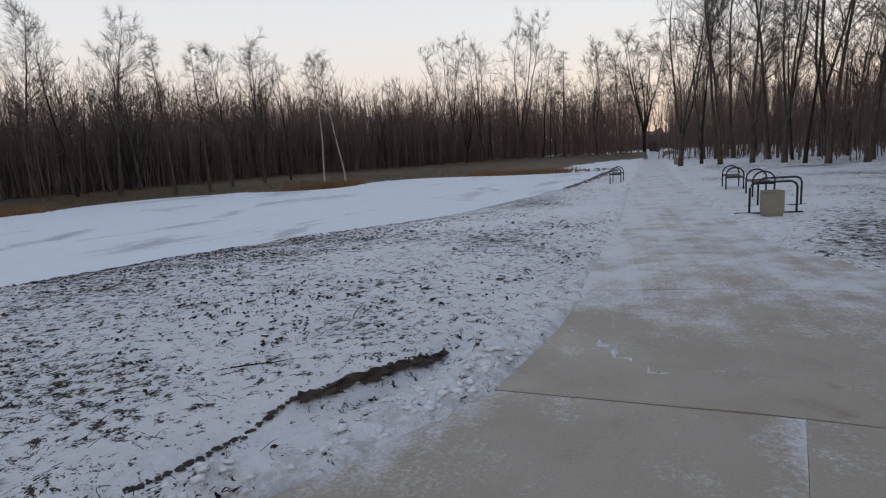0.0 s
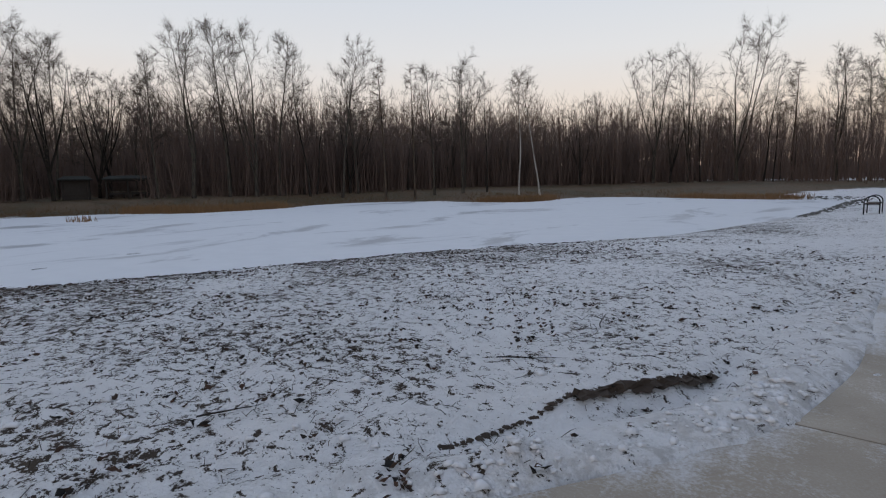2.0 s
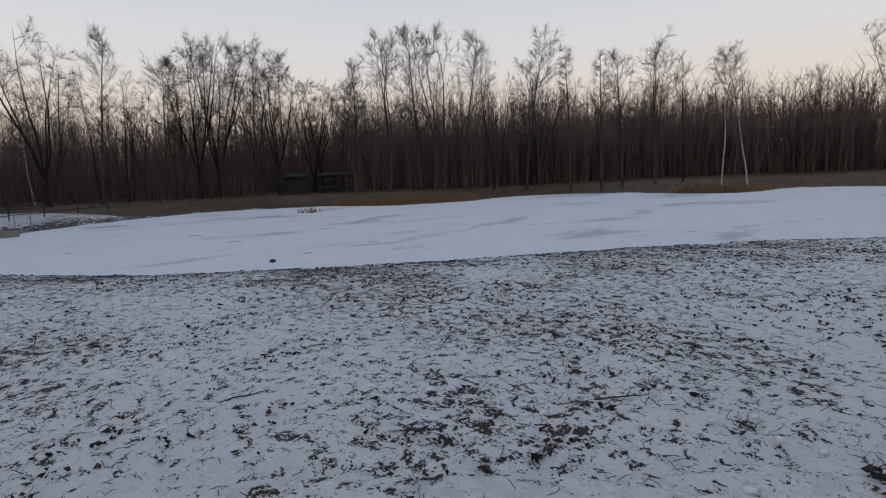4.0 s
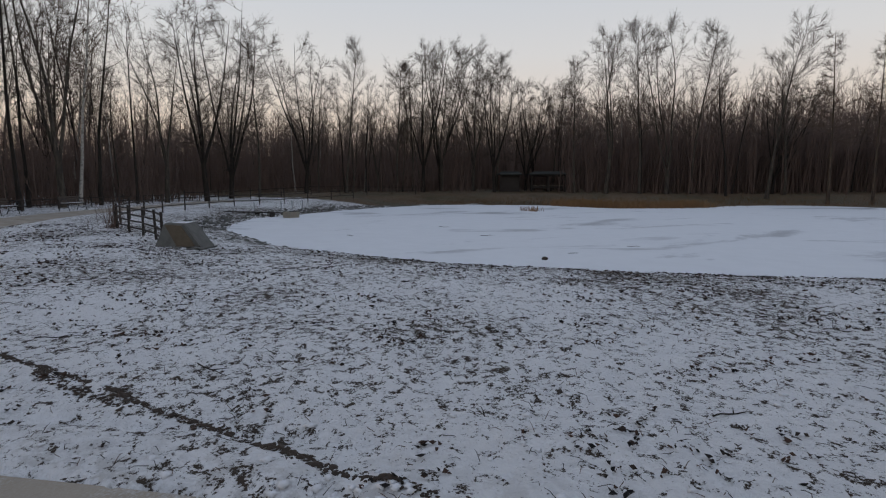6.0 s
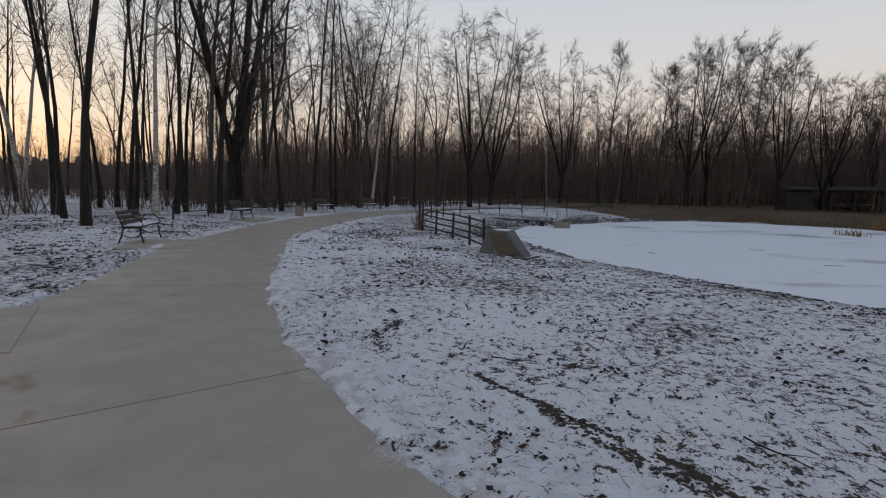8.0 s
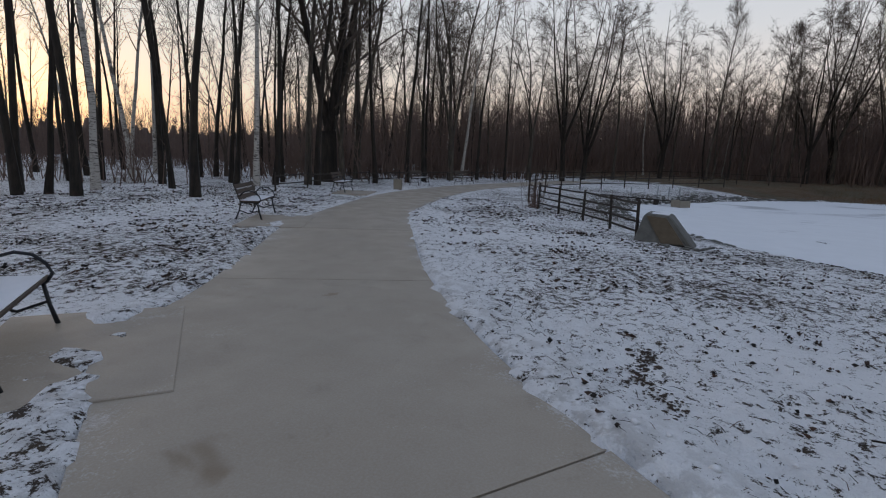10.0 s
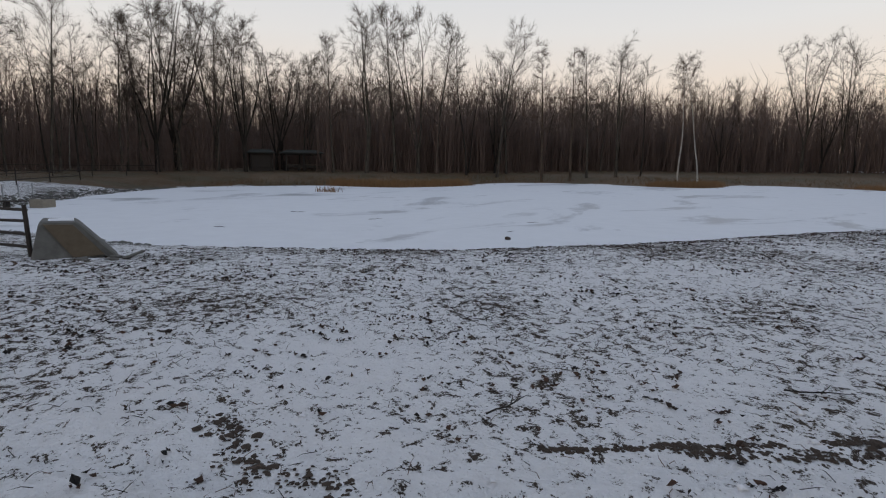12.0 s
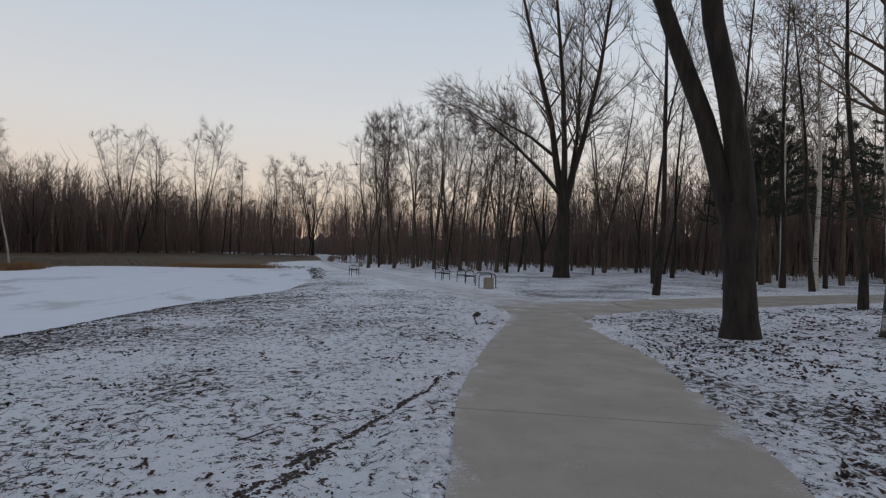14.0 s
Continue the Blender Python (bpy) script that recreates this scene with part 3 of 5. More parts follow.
def hash_seed(kind, variant):
    return sum(ord(c) for c in kind) * 31 + variant * 7


def plant(kind, variant, x, y, height, turn=0.0, tilt=(0, 0), z=None, label="", wide=1.0):
    trunk, crown, h = stock_tree(kind, variant)
    k = height / h
    name = {"poplar": "poplar_tree", "fan": "bare_tree", "spread": "bare_tree", "old": "bare_tree", "birch": "birch_tree", "larch": "larch_tree", "pole": "woodland_tree"}[kind]
    root = thing(name, label or LABEL[kind], "tree", "trees round the pond")
    root.matrix_basis = Matrix.LocRotScale((x, y, (land_at(x, y) if z is None else z) - 0.05), Euler((tilt[0], tilt[1], turn)), (k * wide, k * wide, k))
    part("trunk", trunk, None, root)
    part("crown", crown, None, root)
    return root


# trees that stand out in the skyline: kind, variant, x, y, height
SKYLINE_WEST = [
    ("poplar", 1, -55.9, -7.4, 13.4), ("spread", 2, -60.1, -3.1, 15.2), ("poplar", 0, -62.0, 1.2, 15.7), ("pole", 2, -63.8, 3.5, 12.5),
    ("poplar", 3, -65.3, 7.4, 14.2), ("spread", 1, -64.8, 10.4, 16.6), ("fan", 1, -66.2, 13.1, 16.8), ("poplar", 2, -65.2, 16.7, 16.4),
    ("spread", 0, -62.5, 18.5, 14.3), ("spread", 3, -64.9, 23.5, 13.8), ("poplar", 1, -65.3, 27.5, 13.4), ("poplar", 1, -57.1, 26.0, 14.5),
    ("fan", 3, -53.7, 27.9, 16.5), ("poplar", 3, -53.5, 31.9, 17.5), ("fan", 0, -52.0, 34.1, 17.8), ("poplar", 0, -52.1, 37.2, 17.0),
    ("pole", 1, -48.4, 38.5, 15.1), ("poplar", 2, -46.0, 41.1, 16.5), ("poplar", 1, -47.6, 45.1, 14.2),
]
SKYLINE_NORTH_WEST = [
    ("larch", 0, -41.0, 42.9, 15.4), ("larch", 1, -38.5, 44.9, 14.3), ("poplar", 3, -38.0, 47.8, 13.9), ("fan", 2, -35.3, 49.6, 14.7),
    ("pole", 0, -33.0, 51.0, 12.1), ("birch", 1, -28.9, 50.9, 12.6), ("birch", 2, -27.3, 52.8, 12.8), ("spread", 0, -53.6, -11.6, 16.6),
    ("spread", 3, -56.8, -10.0, 17.2), ("poplar", 3, -66.1, 9.4, 14.5), ("spread", 2, -67.2, 13.2, 17.2), ("fan", 1, -65.9, 17.0, 16.6),
    ("poplar", 0, -64.9, 19.6, 15.7), ("spread", 1, -66.7, 25.3, 13.6), ("fan", 0, -66.9, 29.3, 13.4),
]
SKYLINE_NORTH = [
    ("poplar", 2, -29.7, 78.5, 12.7), ("fan", 1, -21.9, 76.8, 17.1), ("fan", 2, -17.8, 77.9, 16.6), ("fan", 0, -12.1, 79.0, 19.6),
    ("pole", 3, -8.8, 77.4, 14.1), ("larch", 2, -6.3, 81.7, 15.0), ("fan", 3, -1.4, 77.9, 14.6), ("poplar", 1, 1.6, 75.9, 12.8),
    ("spread", 2, 4.9, 81.8, 14.4), ("spread", 1, 4.7, 77.3, 15.7), ("pole", 1, 8.2, 68.6, 13.4), ("poplar", 0, 9.4, 53.9, 17.8),
    ("poplar", 3, 11.1, 55.5, 18.5), ("poplar", 2, 11.8, 46.8, 16.9), ("fan", 1, 15.5, 47.6, 19.8), ("poplar", 1, 14.6, 37.0, 14.2),
    ("fan", 2, 18.8, 39.3, 16.9),
]
# trunks that stand close to the paths
CLOSE_SOUTH = [
    ("pole", 0, -20.8, -21.6, 20.0, 0.10), ("pole", 1, -29.2, -31.0, 18.0, 0.03), ("birch", 0, -27.1, -23.7, 18.0, 0.02), ("pole", 2, -30.0, -22.2, 20.0, 0.04),
    ("old", 1, -33.9, -23.6, 21.0, 0.06), ("fan", 1, -37.7, -23.7, 20.0, 0.08), ("pole", 3, -34.8, -21.1, 18.0, 0.06), ("pole", 2, -37.5, -20.1, 18.0, 0.05),
    ("pole", 0, -40.2, -19.9, 18.0, 0.04), ("fan", 3, -43.7, -19.0, 18.0, 0.00), ("pole", 1, -46.7, -17.7, 17.0, 0.00), ("birch", 1, -27.5, -31.3, 18.0, 0.00),
    ("pole", 3, -25.2, -30.7, 18.0, 0.02), ("pole", 2, -32.0, -29.9, 18.0, 0.00), ("pole", 1, -34.8, -27.5, 18.0, 0.02), ("fan", 0, -51.2, -14.3, 15.0, 0.00),
    ("pole", 0, -48.9, -15.9, 14.5, 0.00), ("pole", 2, -18.4, -24.0, 19.0, 0.02),
]
CLOSE_EAST = [
    ("pole", 0, 9.3, 8.4, 18.0, 0.06), ("pole", 1, 11.8, 1.6, 17.0, 0.02), ("birch", 1, 20.1, 8.6, 17.0, 0.0),
    ("pole", 2, 13.0, -3.0, 19.0, 0.0), ("pole", 1, 8.6, -4.4, 19.0, 0.0), ("fan", 2, 15.5, -6.0, 18.0, 0.0), ("pole", 0, 17.5, 0.4, 19.0, 0.0),
    ("pole", 3, 20.5, 10.6, 19.0, 0.0), ("pole", 2, 16.0, 10.5, 18.0, 0.0), ("fan", 0, 25.5, 31.8, 19.0, 0.0),
    ("pole", 1, 29.0, 31.5, 17.0, 0.0), ("poplar", 2, 37.4, 46.0, 18.0, 0.0), ("pole", 3, 24.0, 22.0, 18.0, 0.0), ("pole", 0, 27.0, 17.0, 17.0, 0.0),
    ("fan", 0, 5.1, 42.9, 14.5, 0.00), ("poplar", 1, 7.6, 42.1, 14.5, 0.00), ("poplar", 3, 9.6, 42.1, 14.5, 0.00), ("fan", 2, 10.8, 39.3, 14.5, 0.00),
    ("poplar", 0, 11.9, 35.4, 14.5, 0.00), ("poplar", 2, 13.2, 34.0, 14.5, 0.00), ("fan", 1, 13.7, 31.6, 14.5, 0.00), ("pole", 0, 6.9, 45.4, 13.5, 0.00),
    ("pole", 2, 11.3, 37.2, 13.5, 0.00), ("pole", 1, 14.2, 30.7, 13.5, 0.00),
]


def build_trees():
    rng = random.Random(5)
    for kind, v, x, y, h in SKYLINE_WEST + SKYLINE_NORTH_WEST + SKYLINE_NORTH:
        plant(kind, v, x, y, h, rng.uniform(0, 6.28))
    for kind, v, x, y, h, lean in CLOSE_SOUTH + CLOSE_EAST:
        plant(kind, v + (20 if x < -14 else 0), x, y, h, rng.uniform(0, 6.28), (rng.gauss(0, 0.02), lean))


# how far the edge of the woods lies, by bearing from the open ground (degrees, left of north)
EDGE = [(-180, 24), (-150, 24), (-100, 22), (-75, 20), (-60, 22), (-40, 30), (-20, 48), (-8, 66), (0, 78), (15, 82), (28, 78), (38, 70), (48, 63), (60, 60),
        (75, 62), (90, 58), (100, 50), (110, 44), (118, 38), (126, 32), (135, 26), (150, 25), (180, 24)]


def edge_at(deg):
    return float(np.interp(deg, [e[0] for e in EDGE], [e[1] for e in EDGE]))


def in_woods(rng, count, depth, low=-180, high=180, shift=0.0):
    """Random places under the trees: x, y, ground height, bearing and range, a row for each."""
    g = np.random.RandomState(rng.randrange(10 ** 6))
    a = g.uniform(low, high, count * 2)
    r = np.interp(a, [e[0] for e in EDGE], [e[1] for e in EDGE]) + shift + g.rand(count * 2) ** 1.15 * depth
    x, y = -4 - np.sin(np.radians(a)) * r, -4 + np.cos(np.radians(a)) * r
    z, d = land(x, y)
    ok = (path_distance(x, y) > 1.2) & (d > 6) & (np.hypot(x + 60, y - 20) > 7)
    return np.stack([x, y, z, a, r], -1)[ok][:count].tolist()


def build_woods():
    rng = random.Random(11)
    kinds = ["pole"] * 5 + ["poplar"] * 3 + ["birch"] + ["fan", "spread"]
    spots = in_woods(rng, 125, 24, 0, 112) + in_woods(rng, 92, 40, 118, 178) + in_woods(rng, 14, 18, 106, 122, 2) + in_woods(rng, 50, 45, -80, 0)
    for x, y, z, a, r in spots:
        k = rng.choice(kinds) if a < 126 else rng.choice(["pole"] * 6 + ["birch"])
        h = rng.uniform(8.5, 13) if -45 < a < 108 else rng.uniform(13, 18)
        plant(k, (10 if a < 126 else 20) + rng.randrange(4), x, y, h, rng.uniform(0, 6.28), (rng.gauss(0, 0.03), rng.gauss(0, 0.03)), z)


def join_copies(name, stock, poses, mat):
    """Many copies of small meshes joined into one."""
    vs, fs, base = [], [], 0
    for (v, f), m in zip(stock, poses):
        A = np.array(m)
        vs.append(v @ A[:3, :3].T + A[:3, 3])
        fs.append(f + base)
        base += len(v)
    V, F = np.concatenate(vs), np.concatenate(fs)
    me = bpy.data.meshes.new(name)
    me.vertices.add(len(V))
    me.vertices.foreach_set("co", V.ravel())
    me.loops.add(F.size)
    me.loops.foreach_set("vertex_index", F.ravel())
    me.polygons.add(len(F))
    me.polygons.foreach_set("loop_start", np.arange(0, F.size, 3))
    me.update(calc_edges=True)
    me.materials.append(mat)
    return new(name, me)


def tri_arrays(*accs):
    v, f, base = [], [], 0
    for acc in accs:
        v += acc.v
        for face in acc.f:
            for k in range(1, len(face) - 1):
                f.append((face[0] + base, face[k] + base, face[k + 1] + base))
        base += len(acc.v)
    return np.array(v), np.array(f)


def build_far_woods():
    """Rows of trees behind the edge of the woods, and the scrub under them."""
    rng = random.Random(23)
    stock = [tri_arrays(*grow(k, 14.0, 400 + i, 0.45, 1.0)) for i, k in enumerate(["pole", "poplar", "birch", "fan", "pole", "poplar"])]
    pick, poses = [], []
    for x, y, z, a, r in in_woods(rng, 20, 70, shift=4) + in_woods(rng, 105, 60, -85, 178, 4):
        k = rng.uniform(0.5, 0.85) * (1.2 if a < 0 else 1.0)
        pick.append(stock[rng.randrange(len(stock))])
        poses.append(Matrix.LocRotScale((x, y, z - 0.1), Euler((rng.gauss(0, 0.03), rng.gauss(0, 0.03), rng.uniform(0, 6.28))), (k, k, k)))
    tagged(join_copies("far_trees", pick, poses, M["twig"]), "dense bare woodland behind the pond", "woods", kind="stuff")
    # thin young stems standing close together
    whip = []
    for i in range(12):
        acc = Acc()
        b = random.Random(700 + i)
        for _ in range(3):
            p = Vector((b.gauss(0, 1.2), b.gauss(0, 1.2), -0.1))
            h = b.uniform(6.0, 11.5)
            pts = bend(b, p, Vector((b.gauss(0, 0.07), b.gauss(0, 0.07), 1)), h, 3, 0.04, 0.05)
            acc.tube(pts, [0.07, 0.05, 0.03, 0], 3)
            for _ in range(12):
                q, ax = along(pts, b.uniform(0.3, 0.97))
                acc.tube([q, q + side_dir(b, ax, radians(b.uniform(16, 50))) * b.uniform(0.9, 2.6)], [0.028, 0], 3)
        whip.append(tri_arrays(acc))
    pick, poses = [], []
    for x, y, z, a, r in in_woods(rng, 900, 45, 0, 126, 2) + in_woods(rng, 600, 20, -25, 60, 1) + in_woods(rng, 480, 30, -85, 0, 26) + in_woods(rng, 700, 34, 114, 178, 24) + in_woods(rng, 900, 40, 10, 122, 3) + in_woods(rng, 1500, 22, -85, 122, 38):
        k = rng.uniform(0.6, 1.0) * (1.5 if r > edge_at(a) + 38 else 1.0) * float(np.interp(a, [-85, -42, -26, 0, 15, 28, 50, 75, 100, 122, 130, 178], [1.15, 1.1, 0.75, 1.0, 1.2, 1.3, 1.2, 1.05, 0.9, 0.65, 0.5, 0.45]))
        pick.append(whip[rng.randrange(12)])
        poses.append(Matrix.LocRotScale((x, y, z), Euler((0, 0, rng.uniform(0, 6.28))), (k, k, k)))
    tagged(join_copies("young_growth", pick, poses, M["scrub"]), "thicket of thin young leafless trees", "woods", kind="stuff")
    # brush along the edge
    bush = []
    for i in range(10):
        acc = Acc()
        b = random.Random(900 + i)
        for _ in range(12):
            p = Vector((b.gauss(0, 1.0), b.gauss(0, 1.0), -0.1))
            h = b.uniform(1.2, 3.8)
            pts = bend(b, p, Vector((b.gauss(0, 0.16), b.gauss(0, 0.16), 1)), h, 2, 0.08, 0.05)
            acc.tube(pts, [0.030, 0.020, 0], 3)
            for _ in range(4):
                q, ax = along(pts, b.uniform(0.3, 0.95))
                acc.tube([q, q + side_dir(b, ax, radians(b.uniform(20, 50))) * b.uniform(0.5, 1.5)], [0.016, 0], 3)
        bush.append(tri_arrays(acc))
    pick, poses = [], []
    for x, y, z, a, r in in_woods(rng, 200, 40, 0, 150, 5) + in_woods(rng, 60, 40, -85, 0, 18) + in_woods(rng, 250, 16, 10, 125, 2):
        k = rng.uniform(0.6, 1.25) * (0.6 if a < -35 or a > 128 else 1.0)
        pick.append(bush[rng.randrange(10)])
        poses.append(Matrix.LocRotScale((x, y, z), Euler((0, 0, rng.uniform(0, 6.28))), (k * 1.5, k * 1.5, k)))
    tagged(join_copies("undergrowth", pick, poses, M["scrub"]), "brown leafless undergrowth between the trunks", "undergrowth", kind="stuff")


def build_backdrop():
    """The solid brown of the deep woods, seen through the trunks."""
    acc = Acc()
    b = np.random.RandomState(3)
    n = 1440
    ring = []
    for i in range(n):
        a = -180 + 360 * i / n
        r = edge_at(a) + 62
        tall = float(np.interp(a, [-180, -60, -25, 0, 22, 32, 50, 75, 95, 115, 130, 180], [5, 6, 5.5, 5, 5.5, 8.5, 9, 8.5, 7.5, 5.5, 4.2, 4]))
        h = tall + 0.15 * math.sin(a * 3.1) + b.uniform(-1.1, 0.7)
        col = []
        for k, (dz, dr) in enumerate(((-1.0, 0), (0.5, 0.6), (0.8, 2.0), (1.0, 4.5))):
            rr = r + dr + b.uniform(-0.8, 0.8)
            col.append(len(acc.v))
            acc.v.append((-4 - math.sin(radians(a)) * rr, -4 + math.cos(radians(a)) * rr, h * dz if k else -2))
        ring.append(col)
    for i in range(n):
        c0, c1 = ring[i], ring[(i + 1) % n]
        for k in range(3):
            acc.f.append((c0[k], c1[k], c1[k + 1], c0[k + 1]))
    tagged(part("backdrop_woods", acc, M["far"]), "brown mass of distant leafless woods", "woods", kind="structure")


build_trees()
build_woods()
build_far_woods()
build_backdrop()


# ---- the double-trunked tree beside the side path, and pines behind it ----
def build_double_tree():
    rng = random.Random(77)
    root = thing("bare_tree", "old bare tree forking into two thick dark trunks", "tree", "trees round the pond")
    root.matrix_basis = pose(1.95, -1.65, -0.05)
    foot, left, right = Acc(), Acc(), Acc()
    base = [Vector((0, 0, -0.3)), Vector((0, 0, 0.05)), Vector((0.0, 0.0, 0.5)), Vector((-0.02, 0.02, 1.3)), Vector((-0.03, 0.05, 2.3)), Vector((-0.05, 0.08, 2.9))]
    foot.tube(base, [0.54, 0.42, 0.34, 0.31, 0.34, 0.31], 14)
    a = [Vector((-0.10, 0.14, 2.5)), Vector((-0.24, 0.34, 3.5)), Vector((-0.42, 0.62, 4.8)), Vector((-0.70, 1.00, 6.2)), Vector((-1.15, 1.55, 8.5)), Vector((-1.4, 2.2, 12)), Vector((-1.8, 2.5, 17))]
    b = [Vector((0.02, -0.02, 2.3)), Vector((-0.02, 0.02, 3.6)), Vector((-0.22, 0.16, 5.2)), Vector((-0.55, 0.30, 6.8)), Vector((-0.80, 0.4, 9.5)), Vector((-0.9, 0.3, 13)), Vector((-0.8, 0.1, 19))]
    left.tube(a, [0.24, 0.22, 0.20, 0.185, 0.16, 0.10, 0.03], 12)
    right.tube(b, [0.29, 0.255, 0.235, 0.215, 0.18, 0.12, 0.03], 12)
    part("trunk", foot, M["bark"], root, smooth=True)
    part("stem", left, M["bark"], root, smooth=True)
    part("stem", right, M["bark"], root, smooth=True)
    crown = Acc()
    for pts, r in ((a, 0.10), (b, 0.12)):
        for k in range(16):
            t = rng.uniform(0.55, 1.0)
            p, ax = along(pts, t)
            limb = bend(rng, p, side_dir(rng, ax, radians(rng.uniform(30, 60))), rng.uniform(2.5, 5.5), 5, 0.10, 0.05)
            crown.tube(limb, [r * (1.2 - t), 0.05, 0.04, 0.03, 0.02, 0.006], 5)
            for _ in range(8):
                p2, a2 = along(limb, rng.uniform(0.2, 1))
                sub = bend(rng, p2, side_dir(rng, a2, radians(rng.uniform(20, 55))), rng.uniform(0.8, 2.0), 3, 0.12, 0.03)
                crown.tube(sub, [0.018, 0.012, 0.008, 0], 3)
                for _ in range(6):
                    p3, a3 = along(sub, rng.uniform(0.1, 1))
                    crown.tube([p3, p3 + side_dir(rng, a3, radians(rng.uniform(15, 50))) * rng.uniform(0.4, 1.1)], [0.006, 0], 3)
    part("crown", crown, M["twig"], root)


def build_stout_birch():
    """The upright old birch on the wood side of the path."""
    rng = random.Random(79)
    root = thing("birch_tree", "stout upright birch with a dark weathered trunk", "tree", "trees round the pond")
    root.matrix_basis = pose(5.6, -2.7, 0.0)
    pts = [Vector((0, 0, -0.3)), Vector((0, 0, 0.15)), Vector((0.02, 0, 1.2)), Vector((-0.05, 0.05, 4.0)), Vector((-0.16, 0.1, 8.0)), Vector((-0.1, 0.2, 13.0)), Vector((0.1, 0.3, 18.5))]
    trunk, crown = Acc(), Acc()
    trunk.tube(pts, [0.46, 0.36, 0.29, 0.265, 0.22, 0.13, 0.03], 14)
    part("trunk", trunk, M["birch_old"], root, smooth=True)
    for k in range(40):
        t = rng.uniform(0.52, 1.0)
        p, ax = along(pts, t)
        limb = bend(rng, p, side_dir(rng, ax, radians(rng.uniform(30, 60))), rng.uniform(1.6, 4.0) * (1.4 - t), 5, 0.09, 0.02)
        crown.tube(limb, [0.05, 0.04, 0.03, 0.022, 0.014, 0.005], 5)
        for _ in range(8):
            p2, a2 = along(limb, rng.uniform(0.2, 1))
            sub = bend(rng, p2, side_dir(rng, a2, radians(rng.uniform(20, 55))), rng.uniform(0.6, 1.6), 3, 0.10, -0.12)
            crown.tube(sub, [0.012, 0.009, 0.006, 0], 3)
    part("crown", crown, M["twig_red"], root)


def build_old_tree():
    """The old tree beyond the junction: upright stems and two long low limbs."""
    rng = random.Random(78)
    root = thing("bare_tree", "large old bare tree with long low limbs", "tree", "trees round the pond")
    root.matrix_basis = pose(14.2, 22.6, 0.0, 0, 0, -35)
    V = Vector
    foot = Acc()
    foot.tube([V((0, 0, -0.3)), V((0, 0, 0.3)), V((0.05, 0, 2.0)), V((0.1, 0, 4.2)), V((0.05, 0, 6.0))], [0.80, 0.60, 0.50, 0.47, 0.42], 12)
    part("trunk", foot, M["bark"], root, smooth=True)
    stems = [
        ([V((0, 0, 5.2)), V((-0.5, 0.3, 8.5)), V((-0.9, 0.6, 11.5)), V((-2.1, 0.9, 16.5)), V((-3.2, 1.2, 21.5)), V((-3.6, 1.3, 25.0))], 0.30),
        ([V((0.1, 0, 5.4)), V((0.1, -0.4, 9.0)), V((-0.1, -0.6, 14.0)), V((-0.6, -0.9, 20.0)), V((-0.7, -1.0, 25.5))], 0.26),
        ([V((0.1, 0, 5.0)), V((0.7, 0.2, 7.6)), V((1.4, 0.5, 10.0)), V((2.5, 0.4, 15.0)), V((3.2, 0.3, 20.0)), V((3.6, 0.2, 24.5))], 0.30),
        ([V((0.6, 0.2, 7.2)), V((1.0, 1.6, 10.5)), V((1.2, 2.9, 15.0)), V((1.5, 3.6, 21.0))], 0.20),
        ([V((0.0, 0, 5.8)), V((-1.5, -0.4, 7.6)), V((-3.2, -0.8, 9.3)), V((-5.2, -0.9, 11.0)), V((-7.3, -1.1, 12.5))], 0.17),
        ([V((-0.6, 0.3, 8.8)), V((-2.4, 0.8, 10.4)), V((-4.3, 1.2, 11.6)), V((-7.2, 1.6, 13.5))], 0.14),
    ]
    crown = Acc()
    for n, (pts, r) in enumerate(stems):
        stem = Acc()
        m = len(pts) - 1
        stem.tube(pts, [r * (1 - 0.88 * i / m) for i in range(m + 1)], 9)
        part("stem", stem, M["bark"], root, smooth=True)
        for k in range(26 if n < 4 else 14):
            t = rng.uniform(0.22, 1.0)
            p, ax = along(pts, t)
            limb = bend(rng, p, side_dir(rng, ax, radians(rng.uniform(26, 58))), rng.uniform(2.0, 5.2) * (1.25 - 0.6 * t), 5, 0.09, 0.07)
            lr = max(0.03, r * (1 - 0.85 * t) * 0.45)
            crown.tube(limb, [lr, lr * 0.8, lr * 0.62, lr * 0.45, lr * 0.3, 0.008], 5)
            for _ in range(9):
                p2, a2 = along(limb, rng.uniform(0.15, 1))
                sub = bend(rng, p2, side_dir(rng, a2, radians(rng.uniform(20, 50))), rng.uniform(0.8, 2.2), 3, 0.10, 0.06)
                crown.tube(sub, [0.022, 0.016, 0.011, 0], 3)
                for _ in range(6):
                    p3, a3 = along(sub, rng.uniform(0.1, 1))
                    crown.tube([p3, p3 + side_dir(rng, a3, radians(rng.uniform(15, 50))) * rng.uniform(0.35, 1.0)], [0.009, 0], 3)
    part("crown", crown, M["twig"], root)


